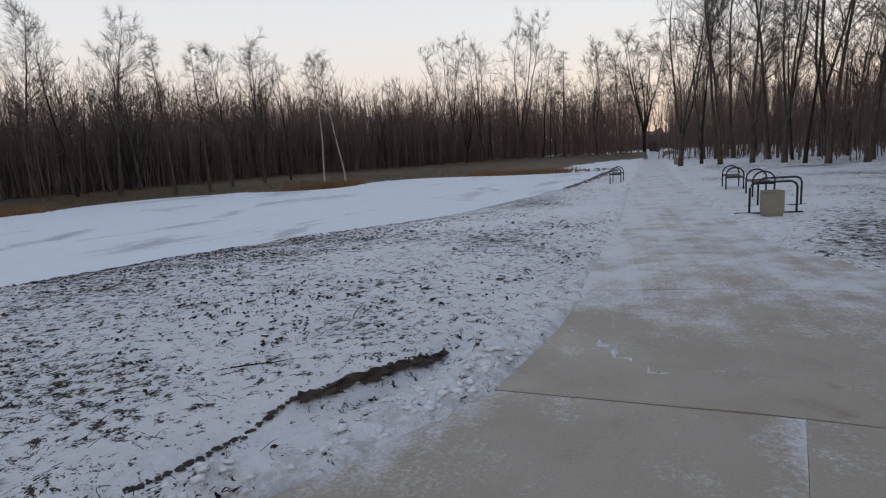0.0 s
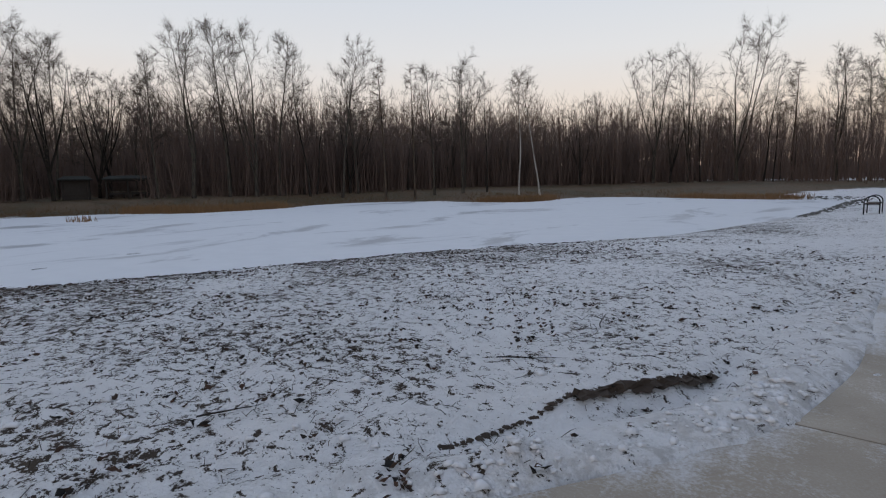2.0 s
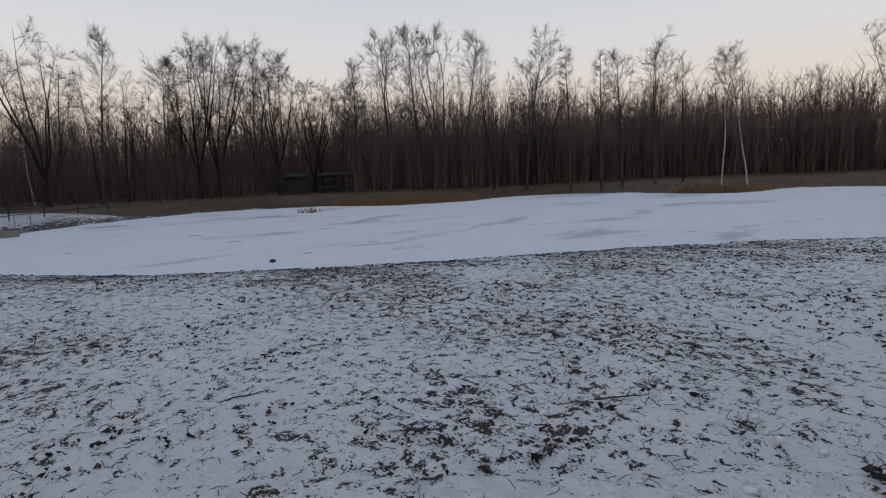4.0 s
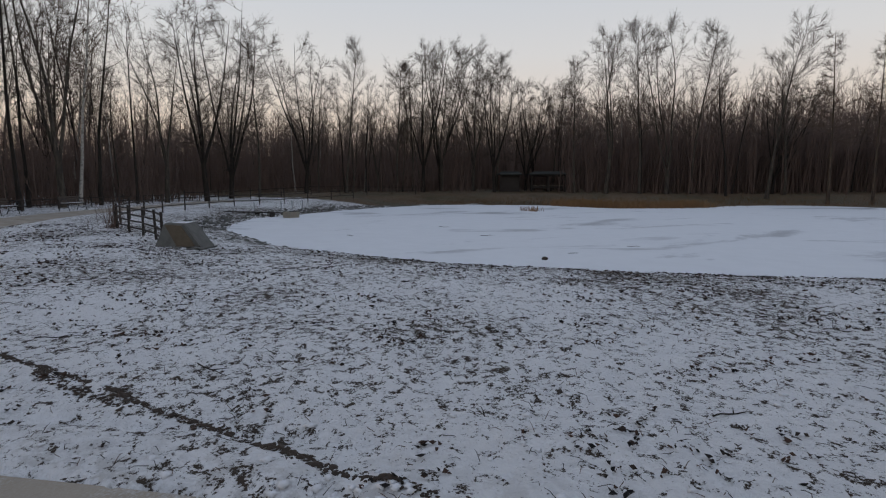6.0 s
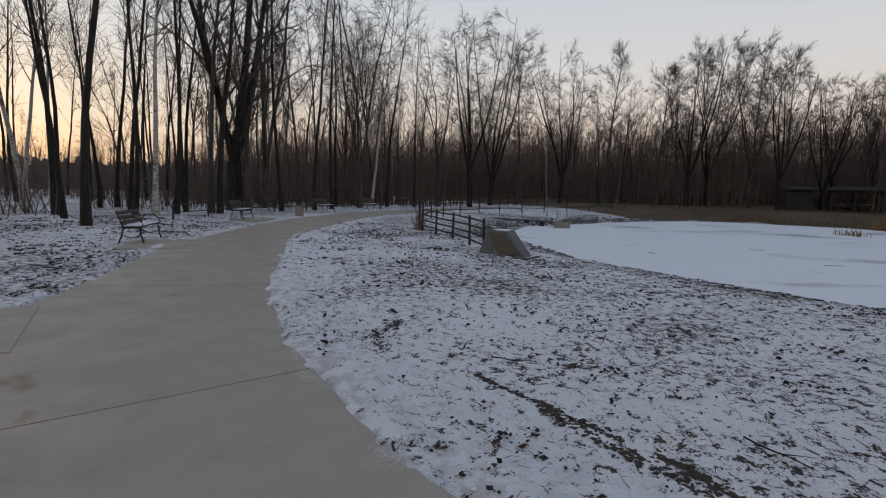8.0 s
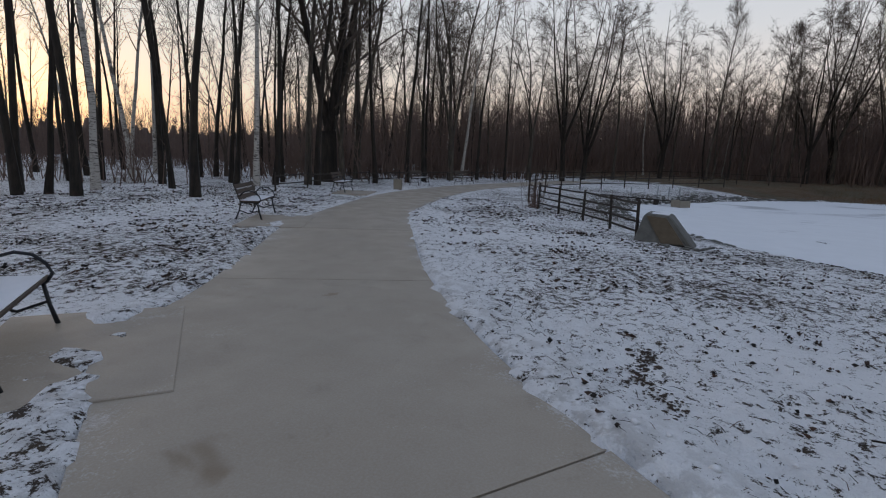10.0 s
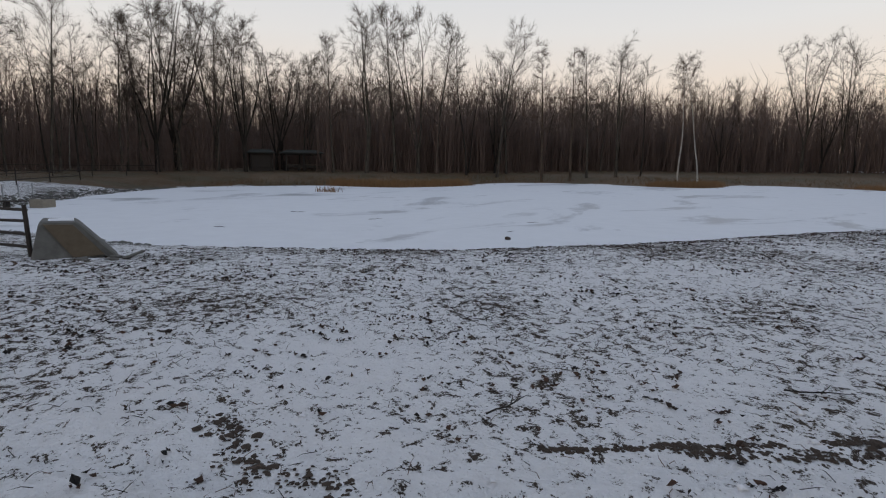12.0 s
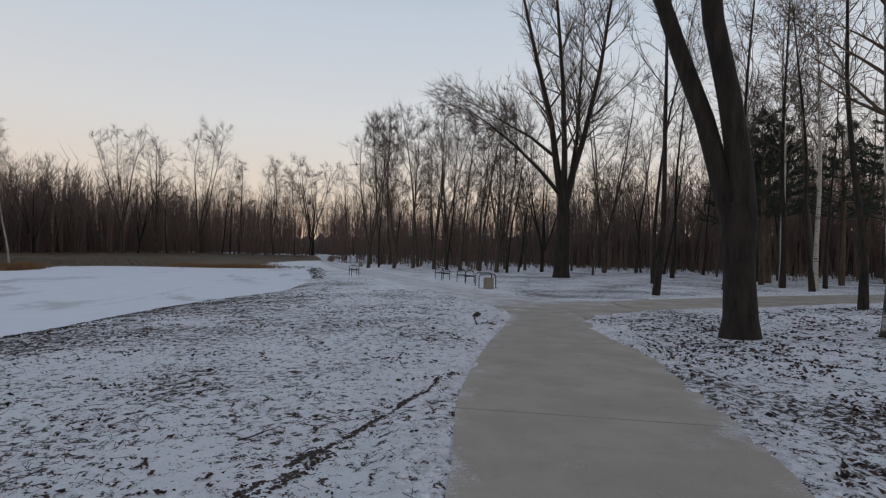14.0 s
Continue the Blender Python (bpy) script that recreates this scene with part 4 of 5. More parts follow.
def build_pines():
    rng = random.Random(31)
    trunk, crown = Acc(), Acc()
    trunk.tube([Vector((0, 0, -0.2)), Vector((0.1, 0, 5)), Vector((0, 0.1, 11))], [0.2, 0.15, 0.02], 7)
    for k in range(46):
        z = rng.uniform(4.2, 11)
        L = (11.6 - z) * 0.36 + 0.5
        an = rng.uniform(0, 6.28)
        p = Vector((0, 0, z))
        d = Vector((math.cos(an), math.sin(an), 0.25))
        limb = bend(rng, p, d, L, 3, 0.06, 0.04)
        crown.tube(limb, [0.04, 0.03, 0.02, 0], 3)
        for _ in range(46):
            q, ax = along(limb, rng.uniform(0.25, 1.0))
            crown.tube([q, q + side_dir(rng, ax, radians(rng.uniform(20, 80))) * rng.uniform(0.25, 0.6)], [0.035, 0], 3)
    tm, cm = trunk.mesh("trunk", M["bark_red"], True), crown.mesh("crown", M["pine"])
    for x, y, k in ((22.8, 13.6, 0.95), (25.6, 15.2, 1.05), (28.6, 12.4, 0.95), (30.0, 17.6, 1.05), (26.6, 18.6, 0.9), (34.5, 13.0, 1.05)):
        root = thing("pine_tree", "dark green pine among bare trunks", "tree", "pines beside the side path")
        root.matrix_basis = Matrix.LocRotScale((x, y, -0.05), Euler((0, 0, rng.uniform(0, 6.28))), (k, k, k))
        part("trunk", tm, None, root)
        part("crown", cm, None, root)


build_double_tree()
build_stout_birch()
build_old_tree()
build_pines()


LUMP_V = [(1, 0, 0), (-1, 0, 0), (0, 1, 0), (0, -1, 0), (0, 0, 1), (0, 0, -0.6), (0.6, 0.6, 0.35), (-0.6, 0.6, 0.35), (-0.6, -0.6, 0.35), (0.6, -0.6, 0.35)]
LUMP_F = [(0, 6, 4), (6, 2, 4), (2, 7, 4), (7, 1, 4), (1, 8, 4), (8, 3, 4), (3, 9, 4), (9, 0, 4), (0, 5, 6), (6, 5, 2), (2, 5, 7), (7, 5, 1), (1, 5, 8), (8, 5, 3), (3, 5, 9), (9, 5, 0)]


def lump(acc, rng, x, y, z, s, flat=0.7):
    base = len(acc.v)
    for u, v, w in LUMP_V:
        k = rng.uniform(0.65, 1.35)
        acc.v.append((x + u * s * k, y + v * s * k, z + w * s * k * flat))
    acc.f += [tuple(base + i for i in f) for f in LUMP_F]


# ---- park furniture ----
def park_bench(x, y, turn, label):
    """A slatted bench on curved iron frames; it faces along its own +y."""
    root = thing("park_bench", label, "bench", "benches along the paths")
    root.matrix_basis = pose(x, y, land_at(x, y) + 0.01, 0, 0, turn)
    for s in (-1, 1):
        fx = s * 0.78
        leg = Acc()
        front = [Vector((fx, 0.30, 0.0)), Vector((fx, 0.25, 0.18)), Vector((fx, 0.21, 0.40))]
        back = [Vector((fx, -0.30, 0.0)), Vector((fx, -0.22, 0.20)), Vector((fx, -0.17, 0.41)), Vector((fx, -0.27, 0.66)), Vector((fx, -0.33, 0.84))]
        leg.tube(front, [0.022, 0.018, 0.018], 6, True)
        leg.tube(back, [0.022, 0.018, 0.019, 0.017, 0.015], 6, True)
        leg.tube([Vector((fx, 0.24, 0.40)), Vector((fx, -0.18, 0.40))], [0.018, 0.018], 6, True)
        leg.tube([Vector((fx, 0.24, 0.22)), Vector((fx, 0.0, 0.14)), Vector((fx, -0.22, 0.22))], [0.014, 0.014, 0.014], 6)
        frame_part = part("leg", leg, M["steel"], root, "black cast-iron bench frame", True)
        arm = Acc()
        pts = [Vector((fx, -0.20, 0.46)), Vector((fx, -0.19, 0.56)), Vector((fx, -0.11, 0.65)), Vector((fx, 0.02, 0.685)), Vector((fx, 0.15, 0.66)), Vector((fx, 0.25, 0.57)), Vector((fx, 0.29, 0.48)), Vector((fx, 0.24, 0.40))]
        arm.tube(pts, [0.017] * 8, 6, True)
        part("armrest", arm, M["steel"], frame_part, "", True)
    for k in range(4):
        a = Acc()
        a.box(pose(0, 0.20 - 0.115 * k, 0.435), 1.72, 0.095, 0.035, 0.008)
        part("seat_slat", a, M["wood_bench"], root)
    snow = Acc()
    snow.box(pose(0, 0.03, 0.458), 1.62, 0.40, 0.010, 0.004)
    part("snow_dusting", snow, M["snow"], root, "thin dusting of snow")
    for k in range(3):
        a = Acc()
        a.box(pose(0, -0.205 - 0.045 * k, 0.53 + 0.125 * k, -68), 1.72, 0.10, 0.032, 0.008)
        part("back_slat", a, M["wood_bench"], root)
    return root


def litter_bin(x, y, turn, label):
    root = thing("litter_bin", label, "bin", "bins along the paths")
    root.matrix_basis = pose(x, y, land_at(x, y) - 0.01, 0, 0, turn) @ Matrix.Scale(0.84, 4)
    body = Acc()
    body.box(pose(0, 0, 0.03), 0.40, 0.40, 0.06, 0.01)
    body.box(pose(0, 0, 0.33), 0.44, 0.44, 0.54, 0.025)
    part("body", body, M["precast"], root)
    rim = Acc()
    for s in (-1, 1):
        rim.box(pose(0, s * 0.19, 0.62), 0.44, 0.06, 0.04, 0.01)
        rim.box(pose(s * 0.19, 0, 0.62), 0.06, 0.32, 0.04, 0.01)
    edge = part("rim", rim, M["precast"], root)
    liner = Acc()
    liner.box(pose(0, 0, 0.605), 0.32, 0.32, 0.01)
    part("liner", liner, M["steel"], edge, "dark metal liner")
    return root


def bike_rack(x, y, turn):
    root = thing("bike_rack", "dark tubular steel bicycle rack beside the snowy path", "bike rack")
    root.matrix_basis = pose(x, y, land_at(x, y), 0, 0, turn) @ Matrix.Scale(0.9, 4)
    for off, cx, half, h in ((0.0, -0.65, 0.52, 0.76), (1.5, 0.0, 0.52, 0.76)):
        hoop = Acc()
        pts = [Vector((cx - half, off, -0.1)), Vector((cx - half, off, h - 0.14)), Vector((cx - half + 0.04, off, h - 0.05)), Vector((cx - half + 0.14, off, h)),
               Vector((cx + half - 0.14, off, h)), Vector((cx + half - 0.04, off, h - 0.05)), Vector((cx + half, off, h - 0.14)), Vector((cx + half, off, -0.1))]
        hoop.tube(pts, [0.026] * 8, 8, True)
        bent = part("hoop", hoop, M["steel"], root, "", True)
        sill = Acc()
        sill.box(pose(cx - 0.1, off, 0.012), 1.5, 0.09, 0.035, 0.008)
        part("base_rail", sill, M["steel"], bent)


def arch_bench(x, y, turn, label):
    """A backless bench between two steel arches, its length along its own x."""
    root = thing("arch_bench", label, "bench", "arched benches along the far path")
    root.matrix_basis = pose(x, y, land_at(x, y), 0, 0, turn)
    for s in (-1, 1):
        arch = Acc()
        pts = [Vector((s * 0.72, -0.26, -0.06)), Vector((s * 0.72, -0.26, 0.50))]
        pts += [Vector((s * 0.72, -0.26 * math.cos(a), 0.50 + 0.24 * math.sin(a))) for a in (0.4, 0.8, 1.2, 1.57, 1.94, 2.34, 2.74)]
        pts += [Vector((s * 0.72, 0.26, 0.50)), Vector((s * 0.72, 0.26, -0.06))]
        arch.tube(pts, [0.024] * len(pts), 7, True)
        bow = part("arch", arch, M["steel"], root, "", True)
        bar = Acc()
        bar.tube([Vector((s * 0.72, -0.26, 0.40)), Vector((s * 0.72, 0.26, 0.40))], [0.018, 0.018], 6, True)
        part("crossbar", bar, M["steel"], bow, "", True)
    for k in range(4):
        a = Acc()
        a.box(pose(0, -0.18 + 0.12 * k, 0.43), 1.56, 0.10, 0.035, 0.008)
        part("seat_slat", a, M["wood_bench"], root)


park_bench(-17.24, -16.68, 22, "wooden slatted park bench on black iron legs beside the path")
park_bench(-26.9, -19.2, 14, "wooden slatted park bench near the concrete bin")
park_bench(-8.41, -12.83, 40, "wooden slatted park bench close to the path edge")
park_bench(-35.0, -18.4, -4, "wooden slatted park bench at the bend of the path")
park_bench(-39.2, -16.8, -14, "wooden slatted park bench far along the bend of the path")
arch_bench(0.45, 28.6, 84, "black arched steel bench between the snowy path and the pond")
arch_bench(4.2, 17.3, 84, "black arched steel bench behind the bicycle rack")
arch_bench(4.15, 20.6, 84, "black arched steel bench further along the path")
litter_bin(3.4, 12.9, 4, "square pale concrete litter bin by the bicycle rack")
litter_bin(-30.0, -17.8, 8, "square pale concrete litter bin beside the bench")
litter_bin(5.3, 47.0, 5, "square pale concrete litter bin far along the path")
bike_rack(4.08, 13.25, 4)


def headwall():
    """The sloping concrete culvert end where the rail fence stops."""
    root = thing("culvert_headwall", "weathered concrete culvert headwall sloping to the pond", "headwall")
    root.matrix_basis = pose(-18.35, -7.50, land_at(-18.2, -7.0) - 0.05, 0, 0, 78) @ Matrix.Scale(0.86, 4)
    body = Acc()
    prof = [(-0.10, 0.0), (0.08, 0.74), (0.15, 0.82), (0.72, 0.79), (0.80, 0.73), (1.42, 0.03), (1.42, -0.2), (-0.10, -0.2)]
    for yy, sh in ((0.0, 0.0), (0.06, 0.02), (0.92, 0.05), (1.0, 0.08)):
        for px, pz in prof:
            k = 0.02 if yy in (0.0, 1.0) else 0.0
            body.v.append((px + (k if px < 0.5 else -k), yy + 0.42 * max(pz, 0), pz - (k if pz > 0 else 0)))
    n = len(prof)
    for r in range(3):
        for k in range(n):
            a, b = r * n + k, r * n + (k + 1) % n
            body.f.append((a, b, b + n, a + n))
    body.f.append(tuple(reversed(range(n))))
    body.f.append(tuple(range(3 * n, 4 * n)))
    part("body", body, M["stone"], root)
    plate = Acc()
    q = [(0.62, 0.10), (0.16, 0.77), (0.66, 0.74), (1.16, 0.12)]
    for off in (-0.035, 0.03):
        for px, pz in q:
            plate.v.append((px, off + 0.42 * pz, pz))
    plate.f += [(3, 2, 1, 0), (4, 5, 6, 7)] + [(k, (k + 1) % 4, 4 + (k + 1) % 4, 4 + k) for k in range(4)]
    part("cover_plate", plate, plain("rusty_plate", (0.06, 0.045, 0.028), (0.16, 0.125, 0.085), 5.0, 0.85, 0.1, 0.5), root, "rusty brown cover plate")
    rng = random.Random(3)
    for k in range(7):
        a = Acc()
        a.box(pose(rng.uniform(0.5, 1.7), rng.uniform(-0.55, -0.15), 0.09, rng.uniform(-15, 15), rng.uniform(-12, 12), rng.uniform(0, 180)), rng.uniform(0.3, 0.6), rng.uniform(0.08, 0.2), 0.05, 0.015)
        p = part("broken_slab", a, M["stone"], root)
    cap = Acc()
    cap.box(pose(0.44, 0.84, 0.80), 0.50, 0.55, 0.03, 0.012)
    part("snow_cap", cap, M["snow"], root, "thin cap of snow")


def rail_fence(points, spacing, rails, height, label, group, tall=0.0):
    """Posts along a line with rails between them."""
    root = thing("rail_fence", label, "fence", group)
    line = smooth_line(points, 0.3)
    L = [0.0]
    for a, b in zip(line, line[1:]):
        L.append(L[-1] + (b - a).length)
    n = max(2, round(L[-1] / spacing) + 1)
    px = np.interp(np.linspace(0, L[-1], n), L, [p.x for p in line])
    py = np.interp(np.linspace(0, L[-1], n), L, [p.y for p in line])
    pz, _ = land(px, py)
    rng = random.Random(n)
    for k in range(n):
        a = Acc()
        h = height + tall * rng.random()
        a.tube([Vector((px[k], py[k], pz[k] - 0.2)), Vector((px[k] + rng.gauss(0, 0.015), py[k] + rng.gauss(0, 0.015), pz[k] + h + 0.06))], [0.042, 0.036], 7, True)
        part("post", a, M["wood_dark"], root)
    for k in range(n - 1):
        for r in rails:
            a = Acc()
            p, q = Vector((px[k], py[k], pz[k] + r + rng.gauss(0, 0.012))), Vector((px[k + 1], py[k + 1], pz[k + 1] + r + rng.gauss(0, 0.012)))
            a.tube([p, p.lerp(q, 0.5) - Vector((0, 0, 0.01)), q], [0.030, 0.028, 0.030], 6, True)
            part("rail", a, M["wood_dark"], root)


headwall()
rail_fence([(-18.95, -7.45), (-20.6, -8.0), (-22.3, -8.8), (-24.0, -9.7), (-25.5, -10.5)], 1.8, (0.20, 0.42, 0.64, 0.84), 0.88, "dark wooden fence with four rails ending at the headwall", "fences by the path")
rail_fence([(-26.0, -10.7), (-31.0, -11.6), (-37.0, -11.2), (-43.0, -8.6), (-48.5, -4.0), (-52.5, 1.0)], 2.6, (0.35, 0.75), 0.9, "thin dark post fence above the pond bank", "fences by the path", 0.3)
rail_fence([(-25.0, -21.3), (-31.0, -21.4), (-38.0, -19.6), (-45.0, -17.3), (-52.0, -13.6)], 2.8, (0.30, 0.62), 0.72, "low dark rail fence along the woods", "fences by the path")
rail_fence([(-52.3, -13.2), (-55.0, -6.0), (-56.0, 1.0), (-58.0, 8.0)], 2.8, (0.40, 0.80), 0.95, "dark rail fence at the far end of the pond", "fences by the path")


def fence_brush():
    """Dry climbers standing round the last fence post."""
    rng = random.Random(9)
    acc = Acc()
    for _ in range(60):
        p = Vector((-25.6 + rng.gauss(0, 0.16), -10.6 + rng.gauss(0, 0.16), land_at(-25.6, -10.6)))
        pts = bend(rng, p, Vector((rng.gauss(0, 0.2), rng.gauss(0, 0.2), 1)), rng.uniform(0.5, 1.5), 3, 0.15, 0.03)
        acc.tube(pts, [0.008, 0.007, 0.005, 0], 3)
    tagged(part("dry_shrub", acc, M["scrub"]), "dry brown shrub round the fence post", "shrub")


fence_brush()


def pavilion():
    """Two dark timber shelters on the far bank."""
    for x, y, turn, w, dep, label in ((-63.7, 20.9, 68, 2.2, 2.2, "small dark timber hut on the far bank"), (-62.4, 25.3, 68, 3.9, 2.6, "open dark timber shelter with tables on the far bank")):
        root = thing("shelter", label, "shelter", "shelters on the far bank")
        root.matrix_basis = pose(x, y, land_at(x, y) - 0.05, 0, 0, turn)
        roof = Acc()
        hw, hd = w / 2 + 0.35, dep / 2 + 0.4
        roof.v += [(-hw, -hd, 2.02), (hw, -hd, 2.02), (hw, hd, 2.02), (-hw, hd, 2.02), (-hw, -hd, 2.12), (hw, -hd, 2.12), (hw, hd, 2.12), (-hw, hd, 2.12), (-hw * 0.7, 0, 2.46), (hw * 0.7, 0, 2.46)]
        roof.f += [(3, 2, 1, 0), (0, 1, 5, 4), (1, 2, 6, 5), (2, 3, 7, 6), (3, 0, 4, 7), (4, 5, 9, 8), (6, 7, 8, 9), (5, 6, 9), (7, 4, 8)]
        part("roof", roof, M["roof"], root)
        k = 3 if w > 3 else 2
        for i in range(k):
            for s in (-1, 1):
                a = Acc()
                a.box(pose(-w / 2 + w * i / (k - 1), s * dep / 2, 1.0), 0.16, 0.16, 2.1, 0.02)
                part("post", a, M["wood_dark"], root)
        for s in (-1, 1):
            a = Acc()
            a.box(pose(0, s * dep / 2, 0.55), w - 0.2, 0.05, 0.16, 0.01)
            part("rail", a, M["wood_dark"], root)
            a = Acc()
            a.box(pose(0, s * dep / 2, 1.93), w + 0.2, 0.12, 0.18, 0.02)
            part("beam", a, M["wood_dark"], root)
        wall = Acc()
        wall.box(pose(0, -dep / 2 + 0.08, 1.0) if w < 3 else pose(-w / 2 + 0.05, 0, 0.6), w - 0.2 if w < 3 else 0.06, 0.06 if w < 3 else dep - 0.2, 1.9 if w < 3 else 1.1, 0.01)
        part("wall", wall, M["wood_dark"], root)
        if w > 3:
            for i in (-1, 1):
                t = thing("picnic_table", "plain dark wooden picnic table under the shelter roof", "table", "tables in the shelter")
                t.matrix_basis = root.matrix_basis @ pose(i * 1.0, 0, 0.02)
                a = Acc()
                a.box(pose(0, 0, 0.73), 1.5, 0.75, 0.06, 0.01)
                part("tabletop", a, M["precast"], t)
                for s in (-1, 1):
                    a = Acc()
                    a.box(pose(s * 0.6, 0, 0.35), 0.1, 0.6, 0.72, 0.01)
                    part("leg", a, M["wood_dark"], t)


pavilion()


def pond_outlet():
    """Concrete sill, plank walkway and pale posts at the edge of the ice."""
    root = thing("outlet_block", "pale concrete outlet block standing in the ice edge", "concrete block")
    root.matrix_basis = pose(-35.6, -4.3, ICE_Z, 0, 0, 40)
    a = Acc()
    a.box(pose(0, 0, 0.15), 0.62, 0.75, 0.42, 0.03)
    part("body", a, M["precast"], root)
    a = Acc()
    a.box(pose(0.18, 0.05, 0.375), 0.2, 0.5, 0.05, 0.015)
    part("grate", a, M["steel"], root, "dark metal grate")
    walkway = thing("plank_walkway", "dark plank walkway from the bank to the outlet", "walkway")
    walkway.matrix_basis = pose(-37.0, -6.3, -0.13, 0, 0, 58)
    for k in range(2):
        a = Acc()
        a.box(pose(0, -0.1 + 0.2 * k, 0.0), 4.6, 0.17, 0.05, 0.01)
        part("plank", a, M["wood_dark"], walkway)
    for k in range(5):
        a = Acc()
        a.box(pose(-2.1 + 1.05 * k, 0, -0.18), 0.10, 0.4, 0.32, 0.01)
        part("bearer", a, M["wood_dark"], walkway)
    for k, (x, y) in enumerate(((-40.3, -5.0), (-40.9, -4.3), (-41.7, -3.6), (-38.9, -6.6))):
        a = Acc()
        h = 0.6 if k < 3 else 0.5
        a.tube([Vector((0, 0, -0.3)), Vector((0, 0, h))], [0.035, 0.035], 8, True)
        p = part("marker_post", a, M["galvanised"], None)
        p.matrix_basis = pose(x, y, land_at(x, y))
        tagged(p, "pale metal post beside the plank walkway", "post", "posts at the outlet")


pond_outlet()


def stones_and_sticks():
    rng = random.Random(41)
    spots = [(-16.0, 2.6, ICE_Z, 0.085, "dark lump frozen into the pond ice")]
    for x, y, z, r, label in spots:
        bm = bmesh.new()
        bmesh.ops.create_icosphere(bm, subdivisions=3, radius=r)
        for v in bm.verts:
            v.co *= 1 + 0.35 * noise.noise(v.co * 9)
            v.co.z *= 0.6
        me = bpy.data.meshes.new("stone")
        bm.to_mesh(me)
        me.materials.append(M["soil"])
        ob = tagged(new("stone", me), label, "stone")
        ob.location = (x, y, z + r * 0.4)
    for x, y, L, turn, z in ((-19.5, -3.2, 0.5, 20, ICE_Z), (-22.5, 3.0, 0.6, 80, ICE_Z), (-18.0, 6.5, 0.45, 60, ICE_Z), (-24.0, -2.0, 0.5, 10, ICE_Z), (-16.9, 3.8, 0.35, 100, ICE_Z),
                             (-27.0, 2.5, 0.7, 45, ICE_Z), (-8.05, -4.75, 0.55, 40, 0), (-5.9, -0.95, 0.35, 100, 0), (-4.1, 1.2, 0.5, 70, 0), (-2.6, 4.9, 0.7, 120, 0), (-3.0, 3.4, 0.6, 30, 0), (-9.4, -6.6, 0.5, 80, 0)):
        b = Acc()
        zz = z if z else float(relief(np.array([x]), np.array([y]))[0][0])
        a = radians(turn)
        pts = bend(rng, Vector((x, y, zz + 0.012)), Vector((math.cos(a), math.sin(a), 0.0)), L, 5, 0.12, 0.0)
        for p in pts:
            p.z = zz + 0.015 + rng.uniform(0, 0.015)
        b.tube(pts, [0.007, 0.007, 0.006, 0.005, 0.004, 0], 5)
        q, ax = along(pts, 0.5)
        b.tube([q, q + Vector((math.cos(a + 0.7), math.sin(a + 0.7), 0.08)) * L * 0.35], [0.006, 0], 4)
        tagged(part("stick", b, M["bark"]), "thin dark fallen stick lying on the snow" if z == 0 else "thin dark stick lying on the ice", "stick", "fallen sticks")


stones_and_sticks()


def blades(name, spots, count, hmin, hmax, mat, label, category, spread, seed):
    """Dry stalks in bands round the given places."""
    rng = random.Random(seed)
    acc = Acc()
    xy = []
    for _ in range(count):
        i = rng.randrange(len(spots) - 1)
        p = Vector(spots[i]).lerp(Vector(spots[i + 1]), rng.random())
        xy.append((p.x + rng.gauss(0, spread), p.y + rng.gauss(0, spread)))
    zs, _ = land(np.array([p[0] for p in xy]), np.array([p[1] for p in xy]))
    for (x, y), z in zip(xy, zs):
        h = rng.uniform(hmin, hmax)
        d = Vector((rng.gauss(0, 0.22), rng.gauss(0, 0.22), 1))
        acc.tube(bend(rng, Vector((x, y, max(ICE_Z, z) - 0.05)), d, h, 2, 0.12, -0.05), [0.024, 0.018, 0], 3)
    tagged(part(name, acc, mat), label, category, kind="stuff")


blades("reed_bed", [(-47.0, 18.6), (-44.0, 20.0), (-41.5, 21.0), (-40.6, 25.0), (-40.5, 29.0)], 3600, 0.3, 0.85, M["reed"], "dry golden reeds at the ice edge", "reeds", 0.5, 51)
blades("reed_bed", [(-28.5, 43.0), (-25.5, 43.6), (-24.2, 45.5), (-24.7, 50.0)], 2700, 0.3, 0.8, M["reed"], "dry golden reeds at the ice edge", "reeds", 0.5, 52)
blades("reed_bed", [(-13.5, 55.0), (-8.5, 52.2), (-3.2, 51.2)], 1500, 0.25, 0.7, M["reed"], "dry golden reeds at the ice edge", "reeds", 0.5, 53)
blades("reed_tuft", [(-39.4, 12.1), (-38.8, 12.7), (-38.2, 12.5)], 60, 0.2, 0.6, M["reed"], "small tuft of dry reeds frozen in the ice", "reeds", 0.3, 54)


BANK = [(-52.5, 10.0), (-51.0, 15.5), (-48.0, 21.0), (-43.5, 24.5), (-43.5, 31.0), (-45.5, 38.0), (-40.5, 44.5), (-32.0, 46.0), (-28.5, 49.5), (-27.5, 56.0), (-20.0, 59.5), (-12.0, 58.0)]
blades("bank_grass", BANK, 2600, 0.15, 0.42, M["grass"], "rough dry grass on the far bank", "grass", 1.5, 55)


